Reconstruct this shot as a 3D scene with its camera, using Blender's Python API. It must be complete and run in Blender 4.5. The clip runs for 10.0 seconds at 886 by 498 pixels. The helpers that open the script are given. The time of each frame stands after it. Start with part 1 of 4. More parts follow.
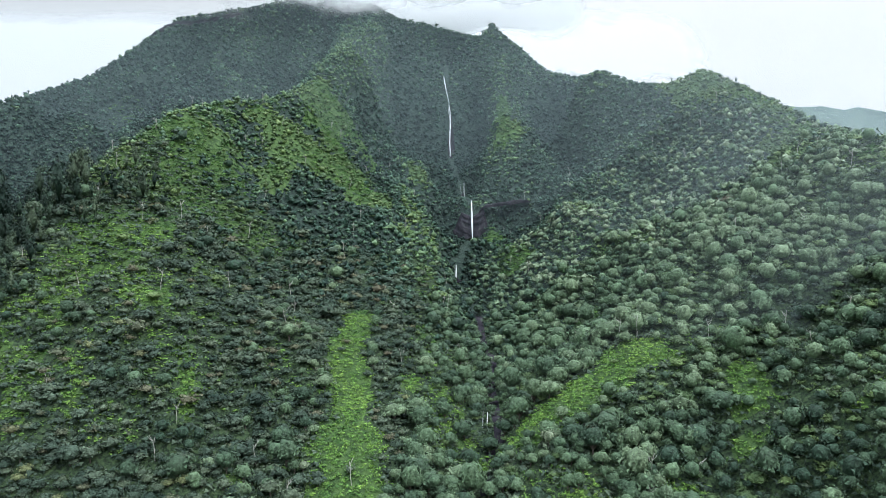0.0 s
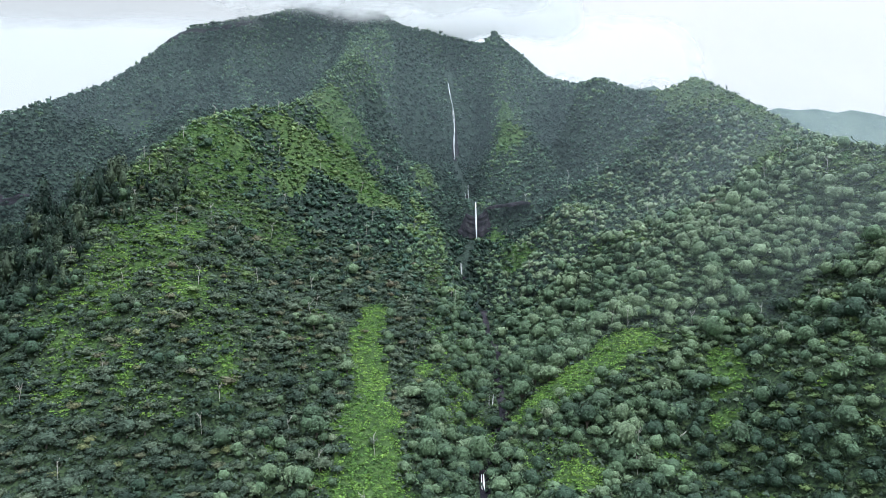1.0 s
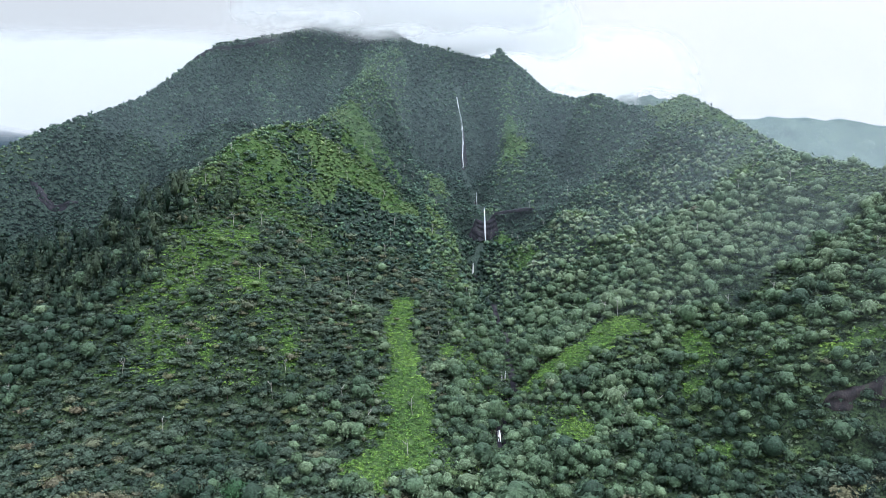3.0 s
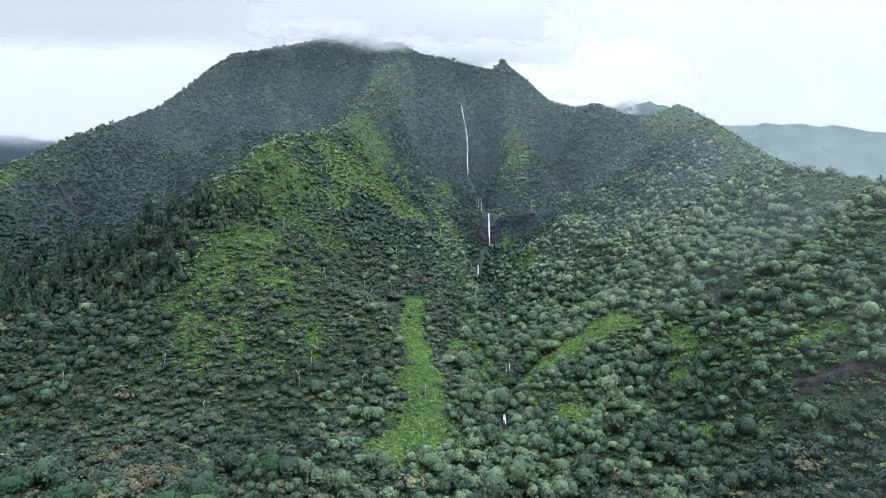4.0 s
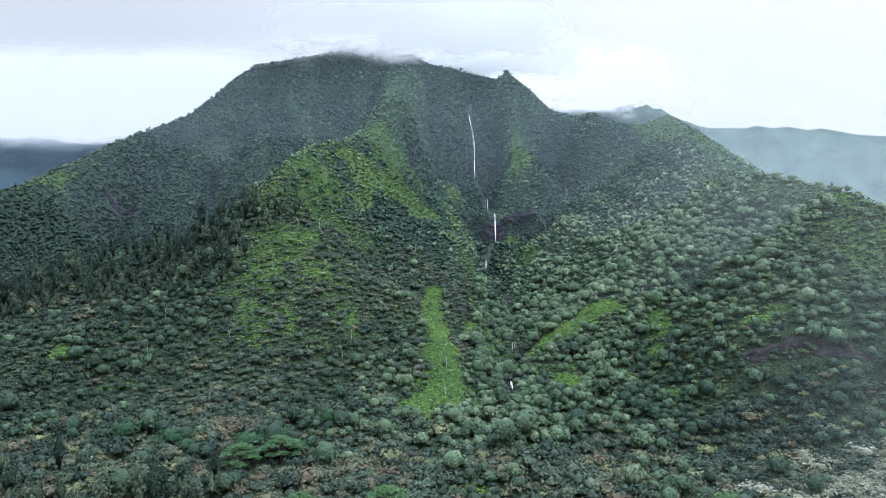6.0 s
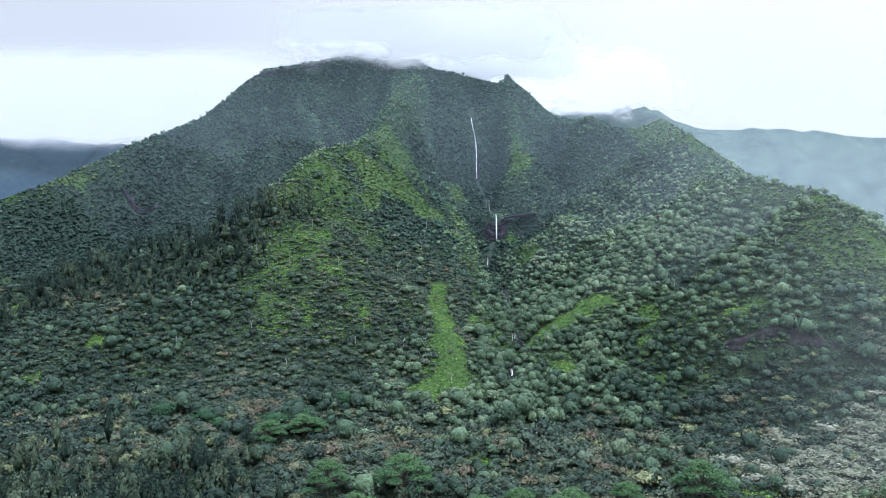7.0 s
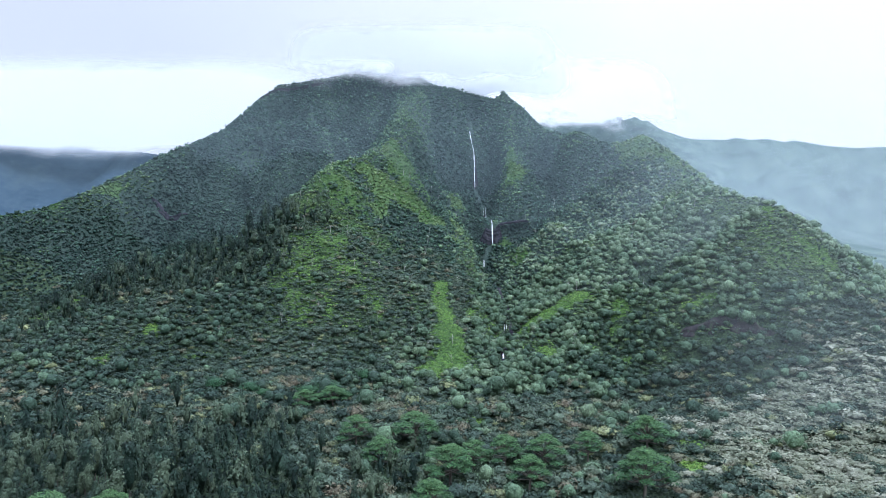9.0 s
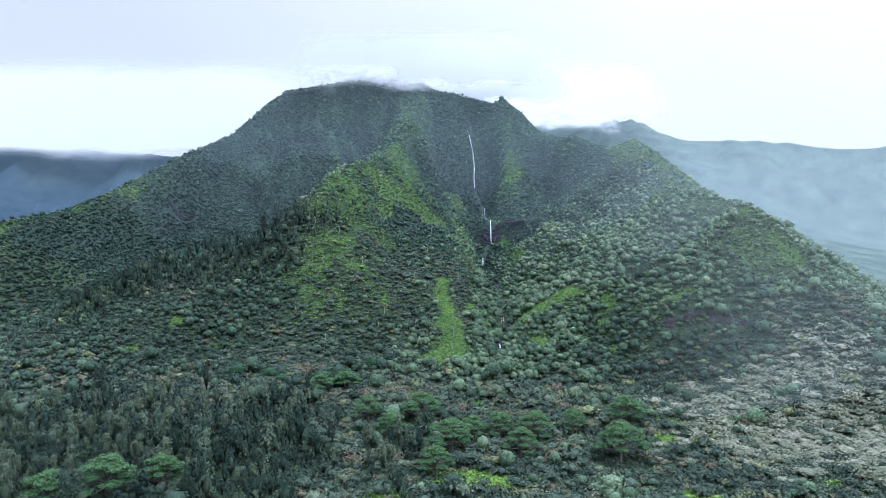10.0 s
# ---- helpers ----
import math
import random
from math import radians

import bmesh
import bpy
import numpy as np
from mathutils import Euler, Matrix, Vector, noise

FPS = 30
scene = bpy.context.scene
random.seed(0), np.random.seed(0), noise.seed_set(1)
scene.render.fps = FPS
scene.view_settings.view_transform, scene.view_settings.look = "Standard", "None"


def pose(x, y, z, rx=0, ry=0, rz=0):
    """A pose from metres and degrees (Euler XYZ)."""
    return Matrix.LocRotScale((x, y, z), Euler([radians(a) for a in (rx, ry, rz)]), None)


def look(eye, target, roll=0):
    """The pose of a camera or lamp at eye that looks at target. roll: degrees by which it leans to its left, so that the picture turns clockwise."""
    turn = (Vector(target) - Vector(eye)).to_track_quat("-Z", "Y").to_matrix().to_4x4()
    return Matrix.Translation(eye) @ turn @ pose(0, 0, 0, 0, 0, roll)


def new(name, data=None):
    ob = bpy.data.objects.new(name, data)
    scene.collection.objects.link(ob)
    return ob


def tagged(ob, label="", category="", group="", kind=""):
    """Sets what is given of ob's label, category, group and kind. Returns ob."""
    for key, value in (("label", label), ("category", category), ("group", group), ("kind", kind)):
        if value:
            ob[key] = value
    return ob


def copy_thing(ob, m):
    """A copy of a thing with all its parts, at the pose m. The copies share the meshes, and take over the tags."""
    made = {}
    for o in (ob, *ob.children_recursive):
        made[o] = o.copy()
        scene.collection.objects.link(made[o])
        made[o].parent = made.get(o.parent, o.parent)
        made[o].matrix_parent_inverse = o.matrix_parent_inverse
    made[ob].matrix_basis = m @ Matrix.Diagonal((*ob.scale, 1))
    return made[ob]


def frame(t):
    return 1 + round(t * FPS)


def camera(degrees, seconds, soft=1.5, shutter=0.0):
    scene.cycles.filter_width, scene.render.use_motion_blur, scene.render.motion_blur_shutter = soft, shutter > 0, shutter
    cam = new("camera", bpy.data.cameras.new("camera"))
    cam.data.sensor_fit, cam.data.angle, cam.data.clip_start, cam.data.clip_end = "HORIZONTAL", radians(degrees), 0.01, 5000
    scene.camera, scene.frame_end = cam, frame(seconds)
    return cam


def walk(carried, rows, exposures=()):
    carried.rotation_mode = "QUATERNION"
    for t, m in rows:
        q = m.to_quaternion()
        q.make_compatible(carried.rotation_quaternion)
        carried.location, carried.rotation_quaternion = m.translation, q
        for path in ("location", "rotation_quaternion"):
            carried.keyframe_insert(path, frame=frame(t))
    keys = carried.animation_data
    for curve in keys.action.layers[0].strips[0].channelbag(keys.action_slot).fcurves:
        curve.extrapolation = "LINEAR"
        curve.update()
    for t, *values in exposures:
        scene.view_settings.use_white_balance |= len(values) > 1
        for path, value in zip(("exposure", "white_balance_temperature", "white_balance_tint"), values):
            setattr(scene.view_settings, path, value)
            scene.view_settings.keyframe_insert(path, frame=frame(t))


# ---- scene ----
cam = camera(62.1, 10.0, soft=0.5)
METRES, EYE, TILT, LEAN, TURN = 295.0, 60.0, -0.95, 0.0, 0.0
ROWS = [
    (0.0, 0.0, 0.0, 0.0, -0.0, 0.0, 0.0),
    (0.5, -0.0052, -0.0414, -0.0009, 0.04, 0.06, 0.01),
    (1.0, -0.0107, -0.0821, -0.0017, 0.04, 0.0, -0.01),
    (1.5, -0.0184, -0.1213, -0.0024, 0.05, 0.03, -0.05),
    (2.0, -0.0262, -0.1617, -0.003, 0.04, 0.15, -0.03),
    (2.5, -0.0321, -0.2045, -0.0038, 0.04, 0.14, 0.01),
    (4.0, -0.049, -0.3443, -0.0059, 0.21, 0.48, -0.01),
    (4.5, -0.0558, -0.3959, -0.0065, 0.27, 0.32, -0.02),
    (5.0, -0.063, -0.4449, -0.0075, 0.26, 0.31, 0.01),
    (5.5, -0.0689, -0.4942, -0.0086, 0.28, 0.3, -0.02),
    (7.0, -0.0827, -0.6411, -0.0116, 0.33, 0.19, -0.13),
    (7.5, -0.0859, -0.6914, -0.0125, 0.33, 0.12, -0.21),
    (8.0, -0.0864, -0.7444, -0.0131, 0.33, 0.15, -0.31),
    (8.5, -0.0859, -0.8017, -0.0133, 0.32, 0.27, -0.3),
    (9.0, -0.0872, -0.8659, -0.0142, 0.26, 0.48, -0.25),
    (9.5, -0.0882, -0.9309, -0.0154, 0.3, 0.39, -0.19),
    (10.0, -0.0888, -0.9941, -0.0162, 0.3, 0.4, -0.21),
]
walk(cam, [(t, pose(0, 0, EYE, TILT, LEAN, TURN) @ pose(METRES * x, METRES * y, METRES * z, 90 + pitch, roll, yaw)) for t, x, y, z, yaw, pitch, roll in ROWS],
     exposures=[(0.0, 0.0, 6080, 12), (2.5, 0.0, 5980, 14), (5.0, 0.0, 5820, 16), (7.5, 0.05, 5590, 18), (10.0, 0.1, 5430, 19)])

# ---- world and sun: a bright overcast sky, the veiled sun behind the valley ----
SUN_ELEVATION, SUN_AZIMUTH = radians(52), radians(140)  # azimuth from +y towards +x
sun_way = Vector((math.sin(SUN_AZIMUTH) * math.cos(SUN_ELEVATION), math.cos(SUN_AZIMUTH) * math.cos(SUN_ELEVATION), math.sin(SUN_ELEVATION)))
world = bpy.data.worlds.new("overcast_sky")
scene.world = world
world.use_nodes = True
wn, wl = world.node_tree.nodes, world.node_tree.links
wn.clear()
w_out, w_bg = wn.new("ShaderNodeOutputWorld"), wn.new("ShaderNodeBackground")
w_sky = wn.new("ShaderNodeTexSky")
w_sky.sky_type, w_sky.sun_disc = "NISHITA", False
w_sky.sun_elevation, w_sky.sun_rotation = SUN_ELEVATION, SUN_AZIMUTH
w_dim = wn.new("ShaderNodeMix")
w_dim.data_type, w_dim.blend_type = "RGBA", "MULTIPLY"
w_dim.inputs[0].default_value = 1.0
w_dim.inputs[7].default_value = (0.10, 0.10, 0.10, 1)
wl.new(w_sky.outputs[0], w_dim.inputs[6])
w_co = wn.new("ShaderNodeTexCoord")
w_map = wn.new("ShaderNodeMapping")
w_map.inputs["Scale"].default_value = (1.6, 1.6, 6.0)
wl.new(w_co.outputs["Generated"], w_map.inputs[0])
w_noise = wn.new("ShaderNodeTexNoise")
w_noise.inputs["Scale"].default_value, w_noise.inputs["Detail"].default_value = 1.7, 5.0
wl.new(w_map.outputs[0], w_noise.inputs[0])
w_dot = wn.new("ShaderNodeVectorMath")
w_dot.operation = "DOT_PRODUCT"
w_dot.inputs[1].default_value = (0.88, 0.1, 0.46)  # the thin part of the cloud
wl.new(w_co.outputs["Generated"], w_dot.inputs[0])
w_add = wn.new("ShaderNodeMath")
w_add.operation = "MULTIPLY_ADD"
w_add.inputs[1].default_value = 0.22
wl.new(w_noise.outputs[0], w_add.inputs[0])
wl.new(w_dot.outputs["Value"], w_add.inputs[2])
w_ramp = wn.new("ShaderNodeValToRGB")
stops = w_ramp.color_ramp.elements
stops[0].position, stops[0].color = 0.0, (0.745, 0.78, 0.768, 1)
stops[1].position, stops[1].color = 1.0, (1.1, 1.1, 1.09, 1)
stops.new(0.18).color = (0.82, 0.855, 0.842, 1)
stops.new(0.38).color = (0.925, 0.96, 0.95, 1)
stops.new(0.55).color = (1.03, 1.03, 1.03, 1)
wl.new(w_add.outputs[0], w_ramp.inputs[0])
# an overcast sky brightens towards the zenith
w_sep = wn.new("ShaderNodeSeparateXYZ")
wl.new(w_co.outputs["Generated"], w_sep.inputs[0])
w_up = wn.new("ShaderNodeMapRange")
w_up.interpolation_type = "SMOOTHSTEP"
w_up.inputs["From Min"].default_value, w_up.inputs["From Max"].default_value = 0.25, 0.95
w_up.inputs["To Min"].default_value, w_up.inputs["To Max"].default_value = 1.0, 2.7
wl.new(w_sep.outputs[2], w_up.inputs["Value"])
w_zen = wn.new("ShaderNodeVectorMath")
w_zen.operation = "SCALE"
wl.new(w_ramp.outputs[0], w_zen.inputs[0])
wl.new(w_up.outputs[0], w_zen.inputs["Scale"])
w_mix = wn.new("ShaderNodeMix")
w_mix.data_type = "RGBA"
w_mix.inputs[0].default_value = 0.95
wl.new(w_dim.outputs[2], w_mix.inputs[6])
w_blue = wn.new("ShaderNodeMix")
w_blue.data_type = "RGBA"
w_blue.inputs[6].default_value, w_blue.inputs[7].default_value = (1, 1, 1, 1), (0.94, 0.99, 1.07, 1)
w_high = wn.new("ShaderNodeMapRange")
w_high.inputs["From Min"].default_value, w_high.inputs["From Max"].default_value = 0.4, 0.8
wl.new(w_sep.outputs[2], w_high.inputs["Value"])
wl.new(w_high.outputs[0], w_blue.inputs[0])
w_tint = wn.new("ShaderNodeVectorMath")
w_tint.operation = "MULTIPLY"
wl.new(w_zen.outputs[0], w_tint.inputs[0])
wl.new(w_blue.outputs[2], w_tint.inputs[1])
wl.new(w_tint.outputs[0], w_mix.inputs[7])
wl.new(w_mix.outputs[2], w_bg.inputs[0])
w_bg.inputs[1].default_value = 1.0
wl.new(w_bg.outputs[0], w_out.inputs[0])

sun = new("sun", bpy.data.lights.new("sun", "SUN"))
sun.data.energy, sun.data.angle, sun.data.color = 2.0, radians(12), (1.0, 0.96, 0.89)
sun.matrix_world = look((0, 0, 900), Vector((0, 0, 900)) - sun_way)


# ---- materials ----
def material(name):
    m = bpy.data.materials.new(name)
    m.use_nodes = True
    nodes, links = m.node_tree.nodes, m.node_tree.links
    return m, nodes, links, nodes["Principled BSDF"]


def ramp_of(nodes, stops):
    r = nodes.new("ShaderNodeValToRGB")
    els = r.color_ramp.elements
    els[0].position, els[0].color = stops[0][0], (*stops[0][1], 1)
    els[1].position, els[1].color = stops[-1][0], (*stops[-1][1], 1)
    for p, c in stops[1:-1]:
        els.new(p).color = (*c, 1)
    return r


def foliage(name, stops, leaf=0.3, rough=0.6, sheen=0.2, grain=1.5, deep=0.5):
    """Leaves: a tone for each plant, a shade for each leaf clump, and a leafy grain with relief over both."""
    m, nodes, links, bsdf = material(name)
    tone = nodes.new("ShaderNodeAttribute")
    tone.attribute_name = "tone"
    ramp = ramp_of(nodes, stops)
    links.new(tone.outputs["Fac"], ramp.inputs[0])
    geo = nodes.new("ShaderNodeNewGeometry")
    shade = nodes.new("ShaderNodeMapRange")
    shade.inputs["To Min"].default_value, shade.inputs["To Max"].default_value = 1.0 - leaf, 1.0 + leaf
    links.new(geo.outputs["Random Per Island"], shade.inputs["Value"])
    tuft = nodes.new("ShaderNodeTexNoise")
    tuft.inputs["Scale"].default_value, tuft.inputs["Detail"].default_value = grain, 3.0
    tuft.inputs["Roughness"].default_value = 0.65
    links.new(geo.outputs["Position"], tuft.inputs[0])
    depth = nodes.new("ShaderNodeMapRange")
    depth.inputs["From Min"].default_value, depth.inputs["From Max"].default_value = 0.32, 0.68
    depth.inputs["To Min"].default_value, depth.inputs["To Max"].default_value = 1.0 - deep, 1.0 + deep
    links.new(tuft.outputs[0], depth.inputs["Value"])
    both = nodes.new("ShaderNodeMath")
    both.operation = "MULTIPLY"
    links.new(shade.outputs[0], both.inputs[0])
    links.new(depth.outputs[0], both.inputs[1])
    mul = nodes.new("ShaderNodeVectorMath")
    mul.operation = "SCALE"
    links.new(ramp.outputs[0], mul.inputs[0])
    links.new(both.outputs[0], mul.inputs["Scale"])
    links.new(mul.outputs[0], bsdf.inputs["Base Color"])
    relief = nodes.new("ShaderNodeBump")
    relief.inputs["Strength"].default_value, relief.inputs["Distance"].default_value = 1.0, 0.7 / grain
    links.new(tuft.outputs[0], relief.inputs["Height"])
    links.new(relief.outputs[0], bsdf.inputs["Normal"])
    bsdf.inputs["Roughness"].default_value = rough
    bsdf.inputs["Specular IOR Level"].default_value = sheen
    return m


def surface(name, stops, scale, detail=8.0, rough=0.9, bump=0.0, fine=0.0, specular=0.3, stretch=(1, 1, 1)):
    """Earth, rock, bark: two scales of mottling and a relief."""
    m, nodes, links, bsdf = material(name)
    co, mp = nodes.new("ShaderNodeTexCoord"), nodes.new("ShaderNodeMapping")
    mp.inputs["Scale"].default_value = stretch
    links.new(co.outputs["Object"], mp.inputs[0])
    n1, n2 = nodes.new("ShaderNodeTexNoise"), nodes.new("ShaderNodeTexNoise")
    n1.inputs["Scale"].default_value, n1.inputs["Detail"].default_value = scale, detail
    n2.inputs["Scale"].default_value, n2.inputs["Detail"].default_value = scale * 9, 4
    for n in (n1, n2):
        links.new(mp.outputs[0], n.inputs[0])
    mix = nodes.new("ShaderNodeMix")
    mix.inputs[0].default_value = 0.35
    links.new(n1.outputs[0], mix.inputs[2])
    links.new(n2.outputs[0], mix.inputs[3])
    ramp = ramp_of(nodes, stops)
    links.new(mix.outputs[0], ramp.inputs[0])
    links.new(ramp.outputs[0], bsdf.inputs["Base Color"])
    if bump:
        b = nodes.new("ShaderNodeBump")
        b.inputs["Strength"].default_value, b.inputs["Distance"].default_value = 0.8, bump
        links.new(mix.outputs[0], b.inputs["Height"])
        links.new(b.outputs[0], bsdf.inputs["Normal"])
    bsdf.inputs["Roughness"].default_value, bsdf.inputs["Specular IOR Level"].default_value = rough, specular
    return m


M_GROUND = surface("undergrowth", [(0.38, (0.012, 0.022, 0.013)), (0.48, (0.03, 0.055, 0.028)), (0.56, (0.06, 0.105, 0.045)), (0.68, (0.07, 0.09, 0.045))], 1.1, bump=1.0)
M_FERNGROUND = surface("fern_turf", [(0.34, (0.018, 0.042, 0.016)), (0.46, (0.045, 0.09, 0.028)), (0.58, (0.08, 0.145, 0.042)), (0.72, (0.08, 0.11, 0.05))], 0.45, bump=1.2)
M_SLOPE = surface("mountain_undergrowth", [(0.38, (0.008, 0.018, 0.016)), (0.48, (0.02, 0.038, 0.03)), (0.56, (0.042, 0.075, 0.055)), (0.68, (0.06, 0.092, 0.062))], 0.8, bump=1.2)
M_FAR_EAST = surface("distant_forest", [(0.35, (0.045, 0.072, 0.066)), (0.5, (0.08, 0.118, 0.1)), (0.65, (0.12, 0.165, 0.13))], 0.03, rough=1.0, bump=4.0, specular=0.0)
# far western ridge: blue distance haze and cloud shade put into the base colour
M_FAR_WEST = surface("distant_forest_painted_shade", [(0.3, (0.028, 0.052, 0.075)), (0.5, (0.042, 0.07, 0.095)), (0.7, (0.06, 0.09, 0.105))], 0.012, rough=1.0, bump=3.0, specular=0.0)
M_ROCK = surface("wet_basalt", [(0.36, (0.010, 0.010, 0.014)), (0.5, (0.024, 0.022, 0.03)), (0.58, (0.045, 0.04, 0.05)), (0.66, (0.05, 0.085, 0.045))], 0.25, rough=0.75, bump=0.5, specular=0.12, stretch=(1, 1, 0.35))
M_REDROCK = surface("weathered_rock", [(0.36, (0.011, 0.011, 0.013)), (0.48, (0.026, 0.023, 0.027)), (0.56, (0.05, 0.04, 0.043)), (0.64, (0.045, 0.075, 0.038))], 0.3, rough=0.8, bump=0.9, stretch=(1, 1, 0.4))
M_BARK = surface("grey_bark", [(0.35, (0.05, 0.045, 0.035)), (0.65, (0.2, 0.18, 0.15))], 1.2, bump=0.05, stretch=(1, 1, 0.2))
M_PALE = surface("bleached_bark", [(0.35, (0.3, 0.3, 0.27)), (0.65, (0.6, 0.6, 0.55))], 1.2, stretch=(1, 1, 0.2))
M_WATER = surface("white_water", [(0.3, (0.6, 0.64, 0.68)), (0.55, (0.88, 0.9, 0.92))], 0.9, rough=0.35, bump=0.15, specular=0.5, stretch=(2, 2, 0.15))
M_KUKUI = foliage("silver_green_leaves", [(0.0, (0.034, 0.066, 0.042)), (0.5, (0.098, 0.16, 0.088)), (0.85, (0.158, 0.222, 0.128)), (1.0, (0.22, 0.27, 0.178))])
M_SCRUB = foliage("dark_scrub_leaves", [(0.0, (0.026, 0.05, 0.036)), (0.5, (0.066, 0.102, 0.07)), (0.8, (0.112, 0.15, 0.095)), (0.86, (0.125, 0.14, 0.085)), (0.92, (0.125, 0.11, 0.072)), (0.96, (0.14, 0.17, 0.078)), (1.0, (0.2, 0.23, 0.11))])
M_COLUMN = foliage("olive_leaves", [(0.0, (0.01, 0.026, 0.018)), (0.5, (0.028, 0.054, 0.035)), (1.0, (0.08, 0.115, 0.068))], leaf=0.3, deep=0.4)
M_PALELEAF = foliage("pale_grey_green_leaves", [(0.0, (0.13, 0.155, 0.10)), (0.5, (0.2, 0.225, 0.15)), (1.0, (0.28, 0.3, 0.22))], deep=0.3)
M_FERN = foliage("bright_fern_leaves", [(0.0, (0.05, 0.12, 0.034)), (0.5, (0.125, 0.245, 0.05)), (1.0, (0.22, 0.36, 0.07))], leaf=0.28)
M_GREEN = foliage("fresh_green_leaves", [(0.0, (0.045, 0.084, 0.04)), (0.5, (0.092, 0.15, 0.06)), (1.0, (0.155, 0.23, 0.085))], leaf=0.3)
M_HILL = foliage("mountain_forest_leaves", [(0.0, (0.013, 0.034, 0.026)), (0.5, (0.045, 0.092, 0.062)), (0.85, (0.09, 0.158, 0.094)), (1.0, (0.13, 0.21, 0.10))], leaf=0.35, grain=0.8, deep=0.5)
M_ALBIZIA = foliage("feathery_green_leaves", [(0.0, (0.024, 0.07, 0.03)), (0.5, (0.055, 0.13, 0.048)), (1.0, (0.105, 0.195, 0.07))])

# ---- noise and plan helpers ----
rng = np.random.default_rng(7)
LATTICE = rng.random((256, 256))


def value_noise(x, y):
    xi, yi = np.floor(x).astype(int), np.floor(y).astype(int)
    u, v = x - xi, y - yi
    u, v = u * u * (3 - 2 * u), v * v * (3 - 2 * v)
    a, b = LATTICE[xi % 256, yi % 256], LATTICE[(xi + 1) % 256, yi % 256]
    c, d = LATTICE[xi % 256, (yi + 1) % 256], LATTICE[(xi + 1) % 256, (yi + 1) % 256]
    return (a * (1 - u) + b * u) * (1 - v) + (c * (1 - u) + d * u) * v


def fbm(x, y, size, octaves=4, seed=0.0):
    """Fractal noise of about -1 to 1, with its largest waves of that size in metres."""
    total, amp, norm = 0.0, 1.0, 0.0
    for k in range(octaves):
        f = 2.03 ** k / size
        total = total + amp * (value_noise(x * f + 17.3 * k + seed, y * f + 9.1 * k + 2.7 * seed) * 2 - 1)
        norm += amp
        amp *= 0.5
    return total / norm


def near_line(x, y, line):
    """Distance in plan from points to a line of (x, y) nodes."""
    best = np.full(np.shape(x), 1e9)
    for (ax, ay), (bx, by) in zip(line, line[1:]):
        dx, dy = bx - ax, by - ay
        s = np.clip(((x - ax) * dx + (y - ay) * dy) / (dx * dx + dy * dy), 0, 1)
        best = np.minimum(best, np.hypot(x - ax - s * dx, y - ay - s * dy))
    return best


def bare_rock(x, y):
    """Cliffs that carry no trees."""
    falls = (x > 9) & (x < 25) & (np.abs(y - 432 + 3 * fbm(x, y, 9, 3, 51.0)) < 3.5)
    chute = near_line(x, y, [(3.2, 604), (6.2, 563)]) < 2.4
    west = (near_line(x, y, [(-310, 466), (-286, 470)]) < 3)
    shoulder = (near_line(x, y, [(-255, 646), (-175, 650)]) < 2.5)
    return falls | chute | west | shoulder


